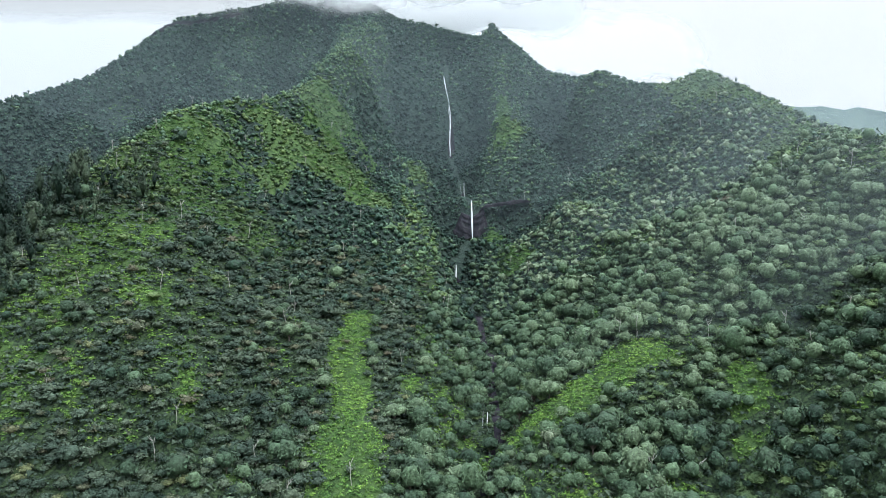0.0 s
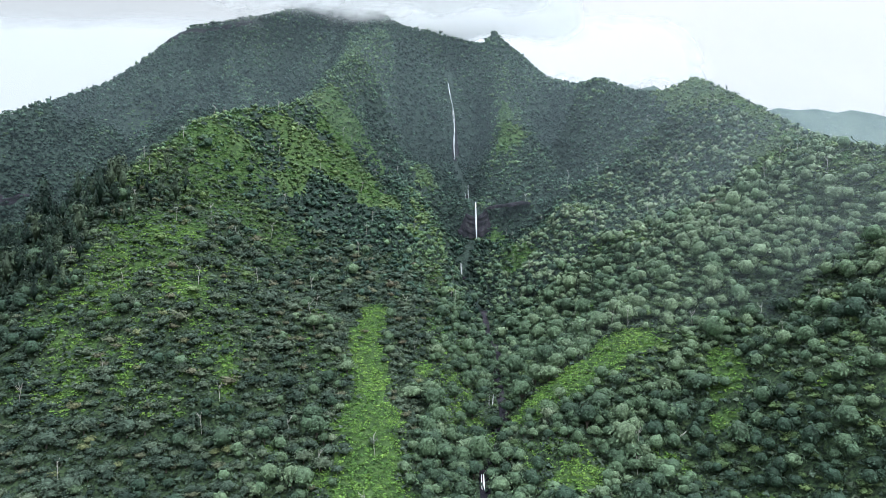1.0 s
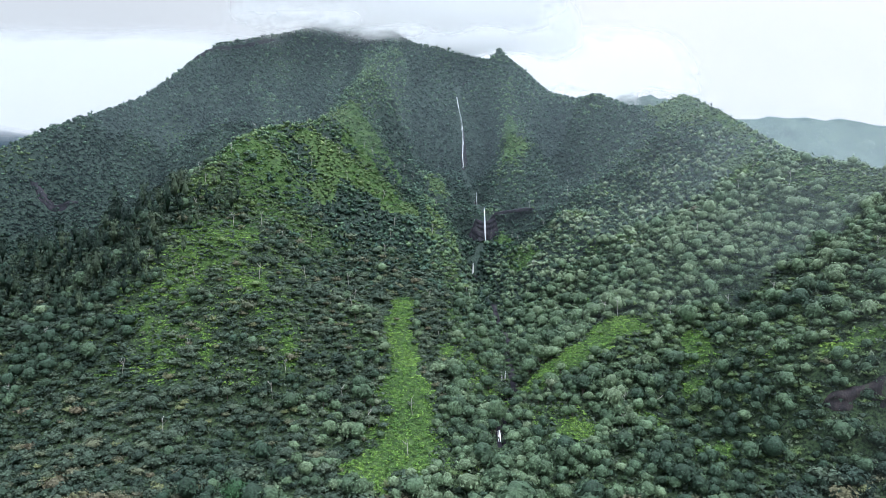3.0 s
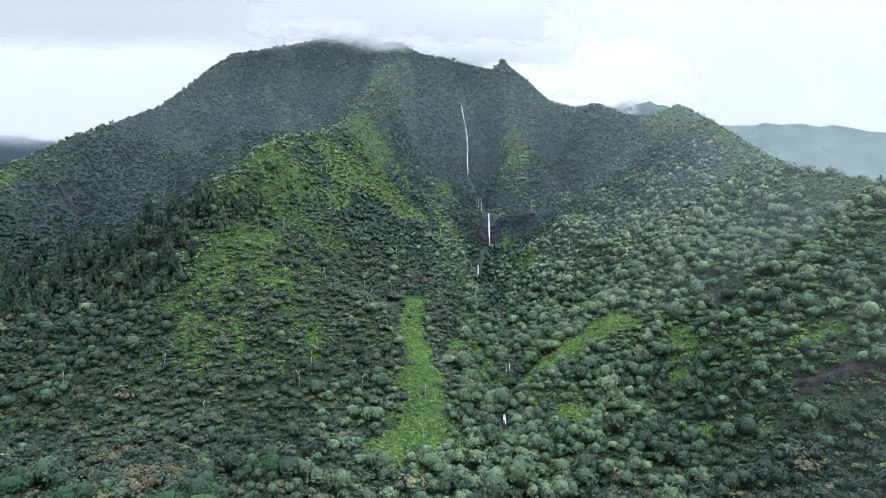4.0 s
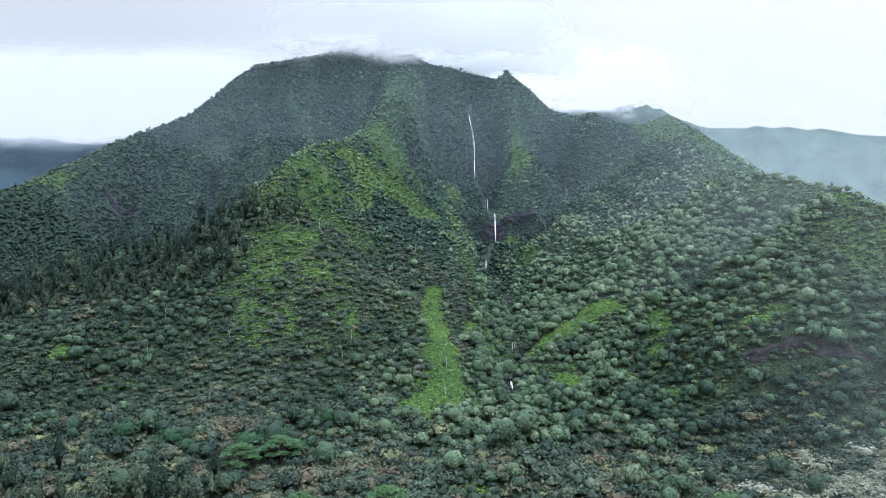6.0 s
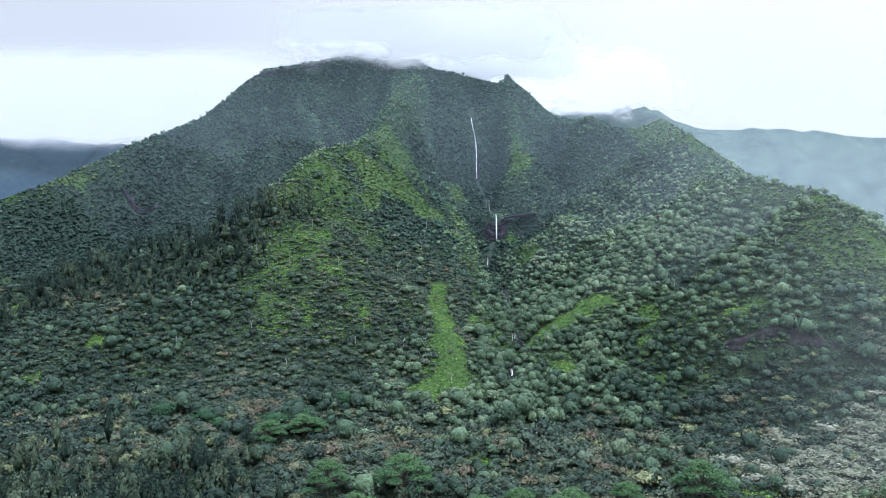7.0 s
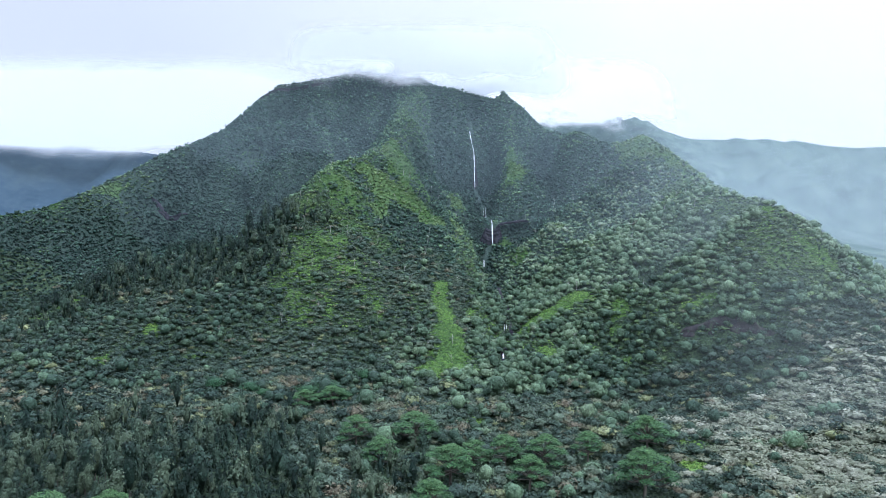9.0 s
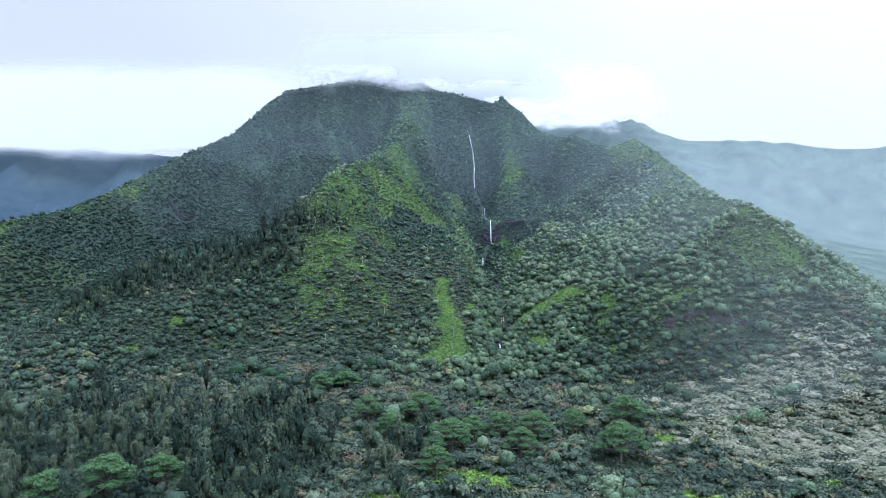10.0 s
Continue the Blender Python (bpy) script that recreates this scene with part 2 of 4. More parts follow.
# ---- the land: ridges and streams laid out in plan, a taut sheet between them ----
CANOPY = 3.0  # the lines run over the tree tops
LINES = {
    "west_skyline": [(-105, 660, 280), (-170, 660, 267), (-233, 656, 257), (-261, 648, 233), (-286, 600, 191), (-311, 550, 168), (-333, 502, 143), (-361, 445, 112), (-386, 400, 91), (-416, 365, 82), (-450, 315, 62), (-490, 200, 10)],
    "summit": [(-105, 660, 280), (-75, 655, 271), (-47, 650, 258), (-20, 640, 231), (5, 642, 212), (26, 640, 224), (36, 638, 237), (42, 637, 249), (48, 632, 232), (58, 622, 218), (75, 600, 199), (95, 560, 179), (109, 535, 180), (113, 531, 180)],
    "east_ridge": [(113, 531, 179), (122, 515, 167), (140, 500, 165), (158, 488, 166), (170, 480, 172), (186, 425, 142), (180, 350, 114), (170, 300, 102), (187, 222, 87), (182, 182, 68), (192, 160, 49), (204, 130, 34), (203, 90, 20), (205, 30, -6), (200, -40, -25)],
    "east_back": [(150, 640, 120), (230, 480, 110), (250, 400, 80), (245, 310, 62), (250, 210, 40), (250, 130, 5)],
    "spur": [(-47, 650, 258), (-62, 565, 208), (-80, 478, 164), (-100, 430, 143), (-127, 383, 130), (-120, 345, 122), (-131, 300, 98), (-150, 286, 76), (-180, 285, 61), (-214, 290, 54), (-265, 268, 33), (-305, 235, 10)],
    "spur_face": [(-92, 373, 109), (-100, 300, 82), (-103, 225, 52), (-79, 194, 24), (-62, 170, 4), (-55, 150, -5)],
    "spur_side": [(-60, 520, 150), (-52, 487, 127), (-44, 454, 105), (-44, 374, 81), (-54, 315, 58), (-43, 294, 45), (-48, 250, 32)],
    "spur_foot": [(-147, 250, 54), (-132, 236, 56), (-107, 234, 45), (-110, 210, 33), (-140, 208, 32), (-174, 243, 39), (-195, 201, 25), (-212, 174, 14)],
    "stream": [(3, 632, 207), (2, 600, 187), (5, 565, 121), (12, 500, 94), (13, 494, 86), (17, 442, 80), (17, 434, 60), (8, 388, 45), (7, 380, 36), (16, 320, 22), (18, 270, 13), (16, 212, 4), (14, 204, -2), (8, 172, -6), (3, 140, -13), (-2, 90, -16)],
    "spur_west_foot": [(-112, 455, 122), (-150, 420, 100), (-172, 372, 80), (-172, 330, 64), (-186, 312, 46)],
    "chute_west": [(-24, 606, 196), (-20, 570, 142), (-16, 500, 106)],
    "chute_east": [(26, 606, 196), (30, 570, 142), (36, 500, 116)],
    "falls_bench_west": [(-10, 446, 82), (-9, 437, 66)],
    "falls_bench_east": [(46, 446, 84), (46, 438, 69)],
    "green_crest": [(-20, 270, 38), (-26, 233, 27), (-24, 213, 17), (-19, 185, 10), (-21, 160, -1), (-23, 148, -6)],
    "crest_gully": [(-52, 238, 38), (-48, 221, 30), (-45, 205, 17), (-45, 185, 7), (-47, 160, -7)],
    "east_knoll": [(12, 187, 3), (34, 205, 19), (52, 216, 27), (80, 245, 45), (82, 298, 58), (60, 380, 80)],
    "east_slope": [(104, 211, 36), (106, 232, 50), (129, 227, 54), (152, 193, 64)],
    "east_slope_high": [(115, 314, 72), (110, 367, 84), (120, 430, 120), (112, 478, 123)],
    "bluff_top": [(78, 185, 20), (92, 163, 22), (104, 152, 28), (121, 143, 30), (135, 138, 28), (165, 150, 42)],
    "bluff_foot": [(67, 172, 4), (90, 138, 2), (111, 132, 5), (140, 117, 6), (163, 107, 9)],
    "west_face": [(-310, 481, 107), (-290, 465, 81)],
    "west_face_high": [(-180, 600, 205), (-150, 540, 150), (-140, 470, 112)],
    "west_stream": [(-170, 500, 104), (-205, 440, 72), (-235, 395, 48), (-290, 330, 28), (-330, 275, 12), (-360, 180, -14)],
    "fan_north": [(-207, 134, -8), (-161, 106, -15), (-118, 106, -13), (-75, 134, -9), (-37, 140, -8), (33, 150, -4), (60, 140, -6), (114, 106, -11), (145, 100, -3)],
    "fan_middle": [(-250, 62, -22), (-194, 61, -22), (-70, 70, -15), (0, 60, -22), (65, 56, -18), (115, 68, -16), (153, 63, -7)],
    "fan_south": [(-260, -20, -26), (-147, -25, -24), (-24, 5, -24), (42, -5, -25), (130, 0, -23), (175, 0, -18)],
    "fan_low": [(-300, -100, -30), (-100, -100, -30), (100, -100, -31), (260, -100, -33)],
    "fan_valley": [(-400, -320, -36), (-150, -320, -36), (100, -320, -36), (350, -320, -37)],
    "east_valley": [(300, 400, 60), (290, 300, 40), (300, 150, 0), (320, 0, -30), (480, 500, 40), (520, 250, -10)],
    "back_saddle": [(-60, 780, 150), (80, 780, 140), (220, 800, 120), (300, 880, 130)],
    "far_back_ridge": [(-60, 1207, 290), (60, 1207, 300), (169, 1207, 318), (249, 1207, 318), (341, 1207, 304), (400, 1180, 274), (440, 1120, 255), (470, 1080, 246)],
    "far_east_ridge": [(470, 1080, 246), (500, 1050, 246), (560, 1040, 236), (610, 1040, 240), (702, 1030, 220), (740, 1020, 222), (800, 1000, 210), (950, 930, 185), (1250, 800, 120)],
    "far_east_spurs": [(500, 1047, 243), (480, 880, 150), (440, 740, 85)],
    "far_east_spur": [(702, 1030, 220), (660, 850, 130), (610, 700, 50)],
    "far_west_ridge": [(-1300, 1000, 255), (-1000, 1080, 258), (-874, 1100, 238), (-800, 1090, 246), (-740, 1100, 232), (-595, 1100, 222), (-430, 1000, 200), (-300, 900, 190)],
    "far_west_foot": [(-1200, 500, -10), (-900, 600, 0), (-650, 700, 20), (-520, 700, 60)],
    "north_slope": [(-200, 850, 170), (0, 850, 165), (60, 1000, 120)],
    "gully_west": [(-16, 491, 110), (-14, 420, 80), (-11, 349, 61), (-12, 300, 42), (-17, 246, 29)],
    "spur_toe": [(-163, 180, 11), (-130, 185, 14), (-116, 177, 8), (-97, 175, 9), (-71, 181, 8)],
    "toe_low": [(-174, 160, -1), (-141, 162, -2), (-103, 152, -4), (-72, 157, -6)],
    "east_slope_mid": [(70, 275, 41), (81, 367, 74), (85, 430, 90), (81, 490, 104), (78, 560, 150)],
    "spire_rib": [(40, 615, 214), (37, 580, 182), (36, 545, 152), (38, 480, 112)],
    "west_upper_face": [(-240, 586, 190), (-211, 624, 214), (-179, 600, 182), (-133, 630, 222)],
    "west_mid_face": [(-293, 528, 132), (-275, 533, 143), (-224, 512, 131)],
    "west_low_face": [(-347, 400, 69), (-308, 412, 50), (-252, 363, 50)],
    "fan_step": [(-170, 114, -14), (-116, 96, -14), (-23, 114, -17), (26, 116, -17), (72, 106, -16)],
    "west_back": [(-200, 720, 190), (-300, 690, 140), (-370, 600, 100), (-400, 520, 74), (-440, 440, 48), (-490, 350, 18)],
    "summit_back": [(-47, 652, 257), (-25, 690, 260), (-8, 702, 258), (28, 715, 241), (55, 722, 224), (85, 722, 200)],
    "summit_ravine": [(-122, 642, 248), (-128, 600, 190), (-140, 550, 146), (-148, 500, 108)],
    "summit_rib": [(-88, 640, 252), (-100, 590, 204), (-112, 540, 166), (-122, 490, 132)],
    "west_rib": [(-205, 640, 240), (-205, 590, 186), (-200, 545, 158), (-196, 500, 128)],
    "west_ravine": [(-235, 620, 206), (-236, 570, 158), (-240, 520, 120), (-245, 460, 80)],
    "ridge_ravine": [(-40, 620, 222), (-40, 575, 172), (-36, 530, 132)],
    "outer_north": [(-1500, 1800, 60), (0, 1800, 60), (1500, 1800, 60)],
    "outer_east": [(1800, 1000, 20), (1600, 0, -40), (1500, -1000, -40)],
    "outer_west": [(-1900, 900, 20), (-1600, 0, -40), (-1500, -1000, -40)],
    "outer_south": [(-1000, -1500, -40), (0, -1500, -40), (1000, -1500, -40)],
}


def resample(line, step):
    out = []
    for a, b in zip(line, line[1:]):
        n = max(1, int(math.dist(a[:2], b[:2]) / step))
        out += [tuple(p + (q - p) * k / n for p, q in zip(a, b)) for k in range(n)]
    return out + [line[-1]]


nodes_xyz = np.array(sorted({(round(p[0], 2), round(p[1], 2), round(p[2] - (0.5 if name == "stream" else CANOPY), 2)) for name, line in LINES.items() for p in resample(line, 260 if name.startswith("outer") else 90 if name.startswith("far") else 13)}))
gap = np.hypot(nodes_xyz[:, None, 0] - nodes_xyz[None, :, 0], nodes_xyz[:, None, 1] - nodes_xyz[None, :, 1])
count = len(nodes_xyz)
system = np.ones((count + 1, count + 1))
system[:count, :count] = -gap - np.eye(count) * 0.4
system[count, count] = 0
weights = np.linalg.solve(system, np.append(nodes_xyz[:, 2], 0))


def sheet(x, y):
    out = np.empty(x.size)
    xf, yf = x.ravel(), y.ravel()
    for k in range(0, x.size, 20000):
        d = np.hypot(xf[k:k + 20000, None] - nodes_xyz[None, :, 0], yf[k:k + 20000, None] - nodes_xyz[None, :, 1])
        out[k:k + 20000] = -d @ weights[:count] + weights[count]
    return out.reshape(x.shape)


def axis(low, high, step, reach):
    inner = list(np.arange(low, high + step / 2, step))
    up, s = [], step
    while not up or up[-1] < reach:
        s *= 1.095
        up.append((up[-1] if up else inner[-1]) + s)
    down, s = [], step
    while not down or down[-1] > -reach:
        s *= 1.095
        down.append((down[-1] if down else inner[0]) - s)
    return np.array(down[::-1] + inner + up)


GX, GY = axis(-520, 240, 2.8, 4600), axis(-90, 690, 2.8, 4600)
gx, gy = np.meshgrid(GX, GY, indexing="ij")
GZ = sheet(gx, gy)
steep = np.hypot(np.gradient(GZ, GX, axis=0), np.gradient(GZ, GY, axis=1))
STREAM = [p[:2] for p in LINES["stream"]]
rough_amp = np.clip(steep, 0.08, 1.0) * np.clip(np.hypot(gx - 42, gy - 637) / 30, 0.1, 1) * np.clip(near_line(gx, gy, STREAM) / 12 - 0.1, 0.1, 1)
off_crest = np.clip(np.minimum.reduce([near_line(gx, gy, [q[:2] for q in LINES[k]]) for k in ("west_skyline", "summit", "east_ridge", "spur")]) / 38 - 0.12, 0, 1)
GZ = GZ + (0.3 + 0.7 * off_crest) * rough_amp * (5.0 * fbm(gx, gy * 0.45, 42, 4, 3.0) - 8.0 * np.abs(fbm(gx + 0.25 * gy, gy * 0.22, 30, 3, 13.0)) + 2.0 + 1.4 * fbm(gx, gy, 11, 3, 8.0))
high = np.clip((gy - 360) / 80, 0, 1) * np.clip((700 - gy) / 40, 0, 1)
GZ = GZ + off_crest * high * rough_amp * (5 - 20 * np.abs(fbm(gx + 0.2 * gy, gy * 0.3, 44, 3, 23.0)))
GZ = GZ + np.clip((np.hypot(gx - 0, gy - 300) - 620) / 300, 0, 1) * rough_amp * (36 * fbm(gx, gy * 0.45, 130, 4, 5.0) - 170 * np.abs(fbm(gx + 0.3 * gy, gy * 0.25, 110, 4, 15.0)) + 42)


def smoothed(z, reach):
    """A running mean over the inner grid."""
    k = np.ones(2 * reach + 1) / (2 * reach + 1)
    pad = np.pad(z, reach, mode="edge")
    pad = np.apply_along_axis(lambda v: np.convolve(v, k, "valid"), 0, pad)
    return np.apply_along_axis(lambda v: np.convolve(v, k, "valid"), 1, pad)


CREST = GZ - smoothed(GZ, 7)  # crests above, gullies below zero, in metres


def on_grid(field, x, y):
    i = np.clip(np.searchsorted(GX, x) - 1, 0, len(GX) - 2)
    j = np.clip(np.searchsorted(GY, y) - 1, 0, len(GY) - 2)
    return field[i, j]


def height(x, y):
    """The ground's height at points of the plan."""
    x, y = np.asarray(x, float), np.asarray(y, float)
    i = np.clip(np.searchsorted(GX, x) - 1, 0, len(GX) - 2)
    j = np.clip(np.searchsorted(GY, y) - 1, 0, len(GY) - 2)
    u, v = (x - GX[i]) / (GX[i + 1] - GX[i]), (y - GY[j]) / (GY[j + 1] - GY[j])
    return (GZ[i, j] * (1 - u) + GZ[i + 1, j] * u) * (1 - v) + (GZ[i, j + 1] * (1 - u) + GZ[i + 1, j + 1] * u) * v


# ---- where things grow ----
def ellipse(x, y, cx, cy, rx, ry):
    return np.hypot((x - cx) / rx, (y - cy) / ry)


FERN_LINES = (  # line, reach at its start and its end, amount
    ([(-29, 261), (-31, 233), (-28, 216), (-24, 200)], 5.0, 7.0, 1.0),
    ([(-24, 202), (-23, 187), (-23, 170), (-22, 151)], 6.5, 17.0, 1.0),
    ([(13, 197), (22, 198), (34, 203), (48, 211), (55, 215)], 5.0, 12.0, 1.0),
    ([(-75, 476), (-69, 472), (-58, 467), (-46, 455)], 5.0, 11.0, 0.95),
    ([(-4, 262), (0, 230), (2, 205)], 12.0, 8.0, 0.55),
    ([(-80, 476), (-66, 435), (-55, 390)], 6.0, 20.0, 0.75),
    ([(-120, 372), (-108, 300), (-100, 232)], 24.0, 48.0, 0.58),
    ([(170, 478), (182, 417), (176, 330)], 8.0, 16.0, 0.6),
    ([(172, 310), (187, 213), (190, 165)], 12.0, 8.0, 0.65),
    ([(45, 560), (38, 480)], 5.0, 11.0, 0.55),
    ([(33, 412), (37, 365)], 6.0, 11.0, 0.7),
    ([(108, 152), (142, 150)], 3.0, 3.0, 0.85),
    ([(-380, 440), (-440, 350)], 16.0, 30.0, 0.6),
    ([(60, 420), (75, 330)], 6.0, 14.0, 0.35),
)
FERN_SPOTS = ((-110, 232, 24, 18, 0.72), (-70, 300, 14, 20, 0.5), (-195, 172, 9, 7, 0.8), (-215, 146, 9, 6, 0.8), (-168, 160, 9, 4, 0.75), (-82, 358, 7, 6, 0.95), (-116, 353, 7, 6, 0.9), (-103, 328, 8, 6, 0.9), (-97, 260, 9, 8, 0.85), (-88, 220, 13, 8, 0.8), (-112, 215, 5, 4, 0.8), (-136, 213, 4, 4, 0.8), (-67, 192, 4, 8, 0.9), (-50, 174, 2, 3, 0.9),
              (41, 505, 5, 12, 0.8), (30, 429, 7, 6, 0.95), (60, 414, 5, 5, 0.85), (57, 278, 8, 6, 0.8), (82, 198, 4, 7, 0.9), (76, 178, 6, 3, 0.9), (57, 168, 7, 5, 0.8), (71, 150, 7, 5, 0.9), (31, 165, 7, 6, 0.9), (99, 166, 7, 2, 0.9), (163, 283, 8, 7, 0.95), (-5, 264, 6, 7, 0.85), (-8, 228, 4, 6, 0.8),
              (-290, 232, 24, 16, 0.7), (80, 190, 6, 9, 0.8), (-238, 560, 14, 16, 0.5), (28, 172, 8, 7, 0.6),
              (-9, -22, 20, 10, 0.95), (66, 22, 6, 8, 0.8), (-12, 77, 7, 5, 0.8), (74, 44, 8, 6, 0.7), (64, -38, 10, 8, 0.85), (-48, -36, 9, 6, 0.8), (120, -25, 9, 7, 0.5))


def line_place(x, y, line):
    """Distance to a line, and how far along it the nearest place lies, 0 to 1."""
    best, along = np.full(np.shape(x), 1e9), np.zeros(np.shape(x))
    for k, ((ax, ay), (bx, by)) in enumerate(zip(line, line[1:])):
        dx, dy = bx - ax, by - ay
        s = np.clip(((x - ax) * dx + (y - ay) * dy) / (dx * dx + dy * dy), 0, 1)
        d = np.hypot(x - ax - s * dx, y - ay - s * dy)
        along = np.where(d < best, (k + s) / (len(line) - 1), along)
        best = np.minimum(best, d)
    return best, along


def ferny(x, y):
    """How far bright fern covers the land, 0 to 1, in ragged patches."""
    x, y = np.asarray(x, float), np.asarray(y, float)
    edge = 1.1 * fbm(x, y, 20, 4, 21.0) + 0.9 * fbm(x, y, 6, 3, 27.0)
    patch = np.clip(0.5 + 2.6 * fbm(x, y, 22, 4, 33.0), 0, 1)
    f = np.zeros(np.shape(x))
    for line, r0, r1, amount in FERN_LINES:
        d, s = line_place(x, y, line)
        inside = np.clip((1.15 - d / (r0 + (r1 - r0) * s)) * 2 + edge, 0, 1)
        f = np.maximum(f, inside * (amount if amount > 0.9 else np.clip(amount * 1.1 * patch + amount * 0.25, 0, 1)))
    for cx, cy, rx, ry, amount in FERN_SPOTS:
        f = np.maximum(f, amount * np.clip((1.15 - ellipse(x, y, cx, cy, rx, ry)) * 2 + edge, 0, 1))
    crest = 0.55 * np.clip((on_grid(CREST, x, y) - 2.0) / 2.5 + edge, 0, 1) * patch * (y > 240) * (y < 470)
    open_slope = np.clip((y - 140) / 20, 0, 1) * np.clip((400 - y) / 60, 0, 1) * np.clip((x - 5) / 20, 0, 1)
    vines = 0.7 * np.clip((fbm(x, y, 24, 4, 91.0) - 0.3) * 5, 0, 1) * open_slope
    return np.maximum.reduce([f, crest, vines])


def green_slope(x, y):
    """How far fresh green shrubs take over from dark forest, 0 to 1: the open spur and the crests."""
    patch = 0.75 + 1.5 * fbm(x, y, 26, 4, 41.0)
    d, s = line_place(x, y, [(-80, 482), (-88, 420), (-95, 340), (-95, 240)])
    spur = 0.8 * np.clip((1.1 - d / (6 + 34 * s)) * 2, 0, 1)
    d, s = line_place(x, y, [(168, 482), (182, 417), (172, 310), (186, 213), (185, 165)])
    ridge = 0.95 * np.clip((1.2 - d / 34) * 2, 0, 1)
    d, s = line_place(x, y, [(-78, 482), (-62, 440), (-50, 392)])
    spur = np.maximum(spur, np.clip((1.15 - d / (6 + 20 * s)) * 3, 0, 1))
    west = 0.6 * np.clip((1.2 - near_line(x, y, [(-330, 480), (-400, 400), (-430, 340)]) / 40) * 2, 0, 1)
    gully = 0.6 * np.clip((1.2 - near_line(x, y, [(48, 520), (36, 400), (60, 330)]) / 16) * 2, 0, 1)
    near = 0.35 * np.clip((1.2 - near_line(x, y, [(0, 250), (20, 190), (60, 200), (75, 165)]) / 24) * 2, 0, 1)
    crest = np.clip((on_grid(CREST, x, y) - 0.5) / 3, 0, 0.6)
    return np.clip(np.maximum.reduce([spur, ridge, west, gully, near, crest * (y > 150) * (y < 480)]) * patch, 0, 1)


def pale_ground(x, y):
    return np.clip(2.2 - ellipse(x, y, 126, 42, 66, 70) * 1.9 + 0.8 * fbm(x, y, 30, 3, 4.0), 0, 1)


def column_ground(x, y):
    low = np.clip(2.4 - ellipse(x, y, -150, -5, 95, 75) * 2 + 0.9 * fbm(x, y, 34, 3, 6.0), 0, 1)
    ridge = 0.5 * np.clip(1.6 - near_line(x, y, [(-150, 262), (-200, 255), (-262, 225)]) / 34 + 0.7 * fbm(x, y, 34, 3, 7.0), 0, 1)
    return np.maximum(low, ridge)


def quick_mesh(name, verts, quads=None, tris=None, tone=None, smooth=False):
    """A mesh from arrays."""
    me = bpy.data.meshes.new(name)
    loops = np.concatenate([a.ravel() for a in (quads, tris) if a is not None])
    nq, nt = (0 if quads is None else len(quads)), (0 if tris is None else len(tris))
    starts = np.concatenate([np.arange(nq) * 4, nq * 4 + np.arange(nt) * 3])
    me.vertices.add(len(verts))
    me.vertices.foreach_set("co", np.ascontiguousarray(verts, dtype=np.float32).ravel())
    me.loops.add(len(loops))
    me.loops.foreach_set("vertex_index", loops.astype(np.int32))
    me.polygons.add(nq + nt)
    me.polygons.foreach_set("loop_start", starts.astype(np.int32))
    if smooth:
        me.polygons.foreach_set("use_smooth", np.ones(nq + nt, dtype=bool))
    me.update(calc_edges=True)
    if tone is not None:
        at = me.attributes.new("tone", "FLOAT", "POINT")
        at.data.foreach_set("value", np.ascontiguousarray(tone, dtype=np.float32))
    return me


ni, nj = len(GX), len(GY)
idx = np.arange(ni * nj).reshape(ni, nj)
quads = np.stack([idx[:-1, :-1], idx[1:, :-1], idx[1:, 1:], idx[:-1, 1:]], -1).reshape(-1, 4)
ground_mesh = quick_mesh("ground", np.stack([gx, gy, GZ], -1).reshape(-1, 3), quads=quads, smooth=True)
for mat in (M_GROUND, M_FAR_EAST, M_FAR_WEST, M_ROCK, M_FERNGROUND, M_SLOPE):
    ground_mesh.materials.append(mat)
mid_x, mid_y = (gx[:-1, :-1] + gx[1:, 1:]).ravel() / 2, (gy[:-1, :-1] + gy[1:, 1:]).ravel() / 2
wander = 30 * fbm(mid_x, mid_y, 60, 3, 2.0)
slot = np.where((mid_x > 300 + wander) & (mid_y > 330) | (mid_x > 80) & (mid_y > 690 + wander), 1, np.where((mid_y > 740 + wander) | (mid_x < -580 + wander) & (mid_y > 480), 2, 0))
slot = np.where((slot == 0) & (mid_y > 325 + wander * 0.5), 5, slot)
slot = np.where(np.isin(slot, (0, 5)) & ((ferny(mid_x, mid_y) > 0.68) | (green_slope(mid_x, mid_y) > 0.72) & (mid_y > 150)), 4, slot)
slot = np.where( (near_line(mid_x, mid_y, STREAM) < 1.5) & (mid_y > 165) & (mid_y < 330), 3, slot)
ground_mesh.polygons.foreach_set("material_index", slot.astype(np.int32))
ground = tagged(new("ground", ground_mesh), "steep green mountain land with ridges, gullies and a valley floor", "ground", kind="structure")


# ---- plants: crown patterns of many leaf clumps ----
def ico():
    g = (1 + 5 ** 0.5) / 2
    v = np.array([(-1, g, 0), (1, g, 0), (-1, -g, 0), (1, -g, 0), (0, -1, g), (0, 1, g), (0, -1, -g), (0, 1, -g), (g, 0, -1), (g, 0, 1), (-g, 0, -1), (-g, 0, 1)]) / math.hypot(1, g)
    f = np.array([(0, 11, 5), (0, 5, 1), (0, 1, 7), (0, 7, 10), (0, 10, 11), (1, 5, 9), (5, 11, 4), (11, 10, 2), (10, 7, 6), (7, 1, 8), (3, 9, 4), (3, 4, 2), (3, 2, 6), (3, 6, 8), (3, 8, 9), (4, 9, 5), (2, 4, 11), (6, 2, 10), (8, 6, 7), (9, 8, 1)])
    return v, f


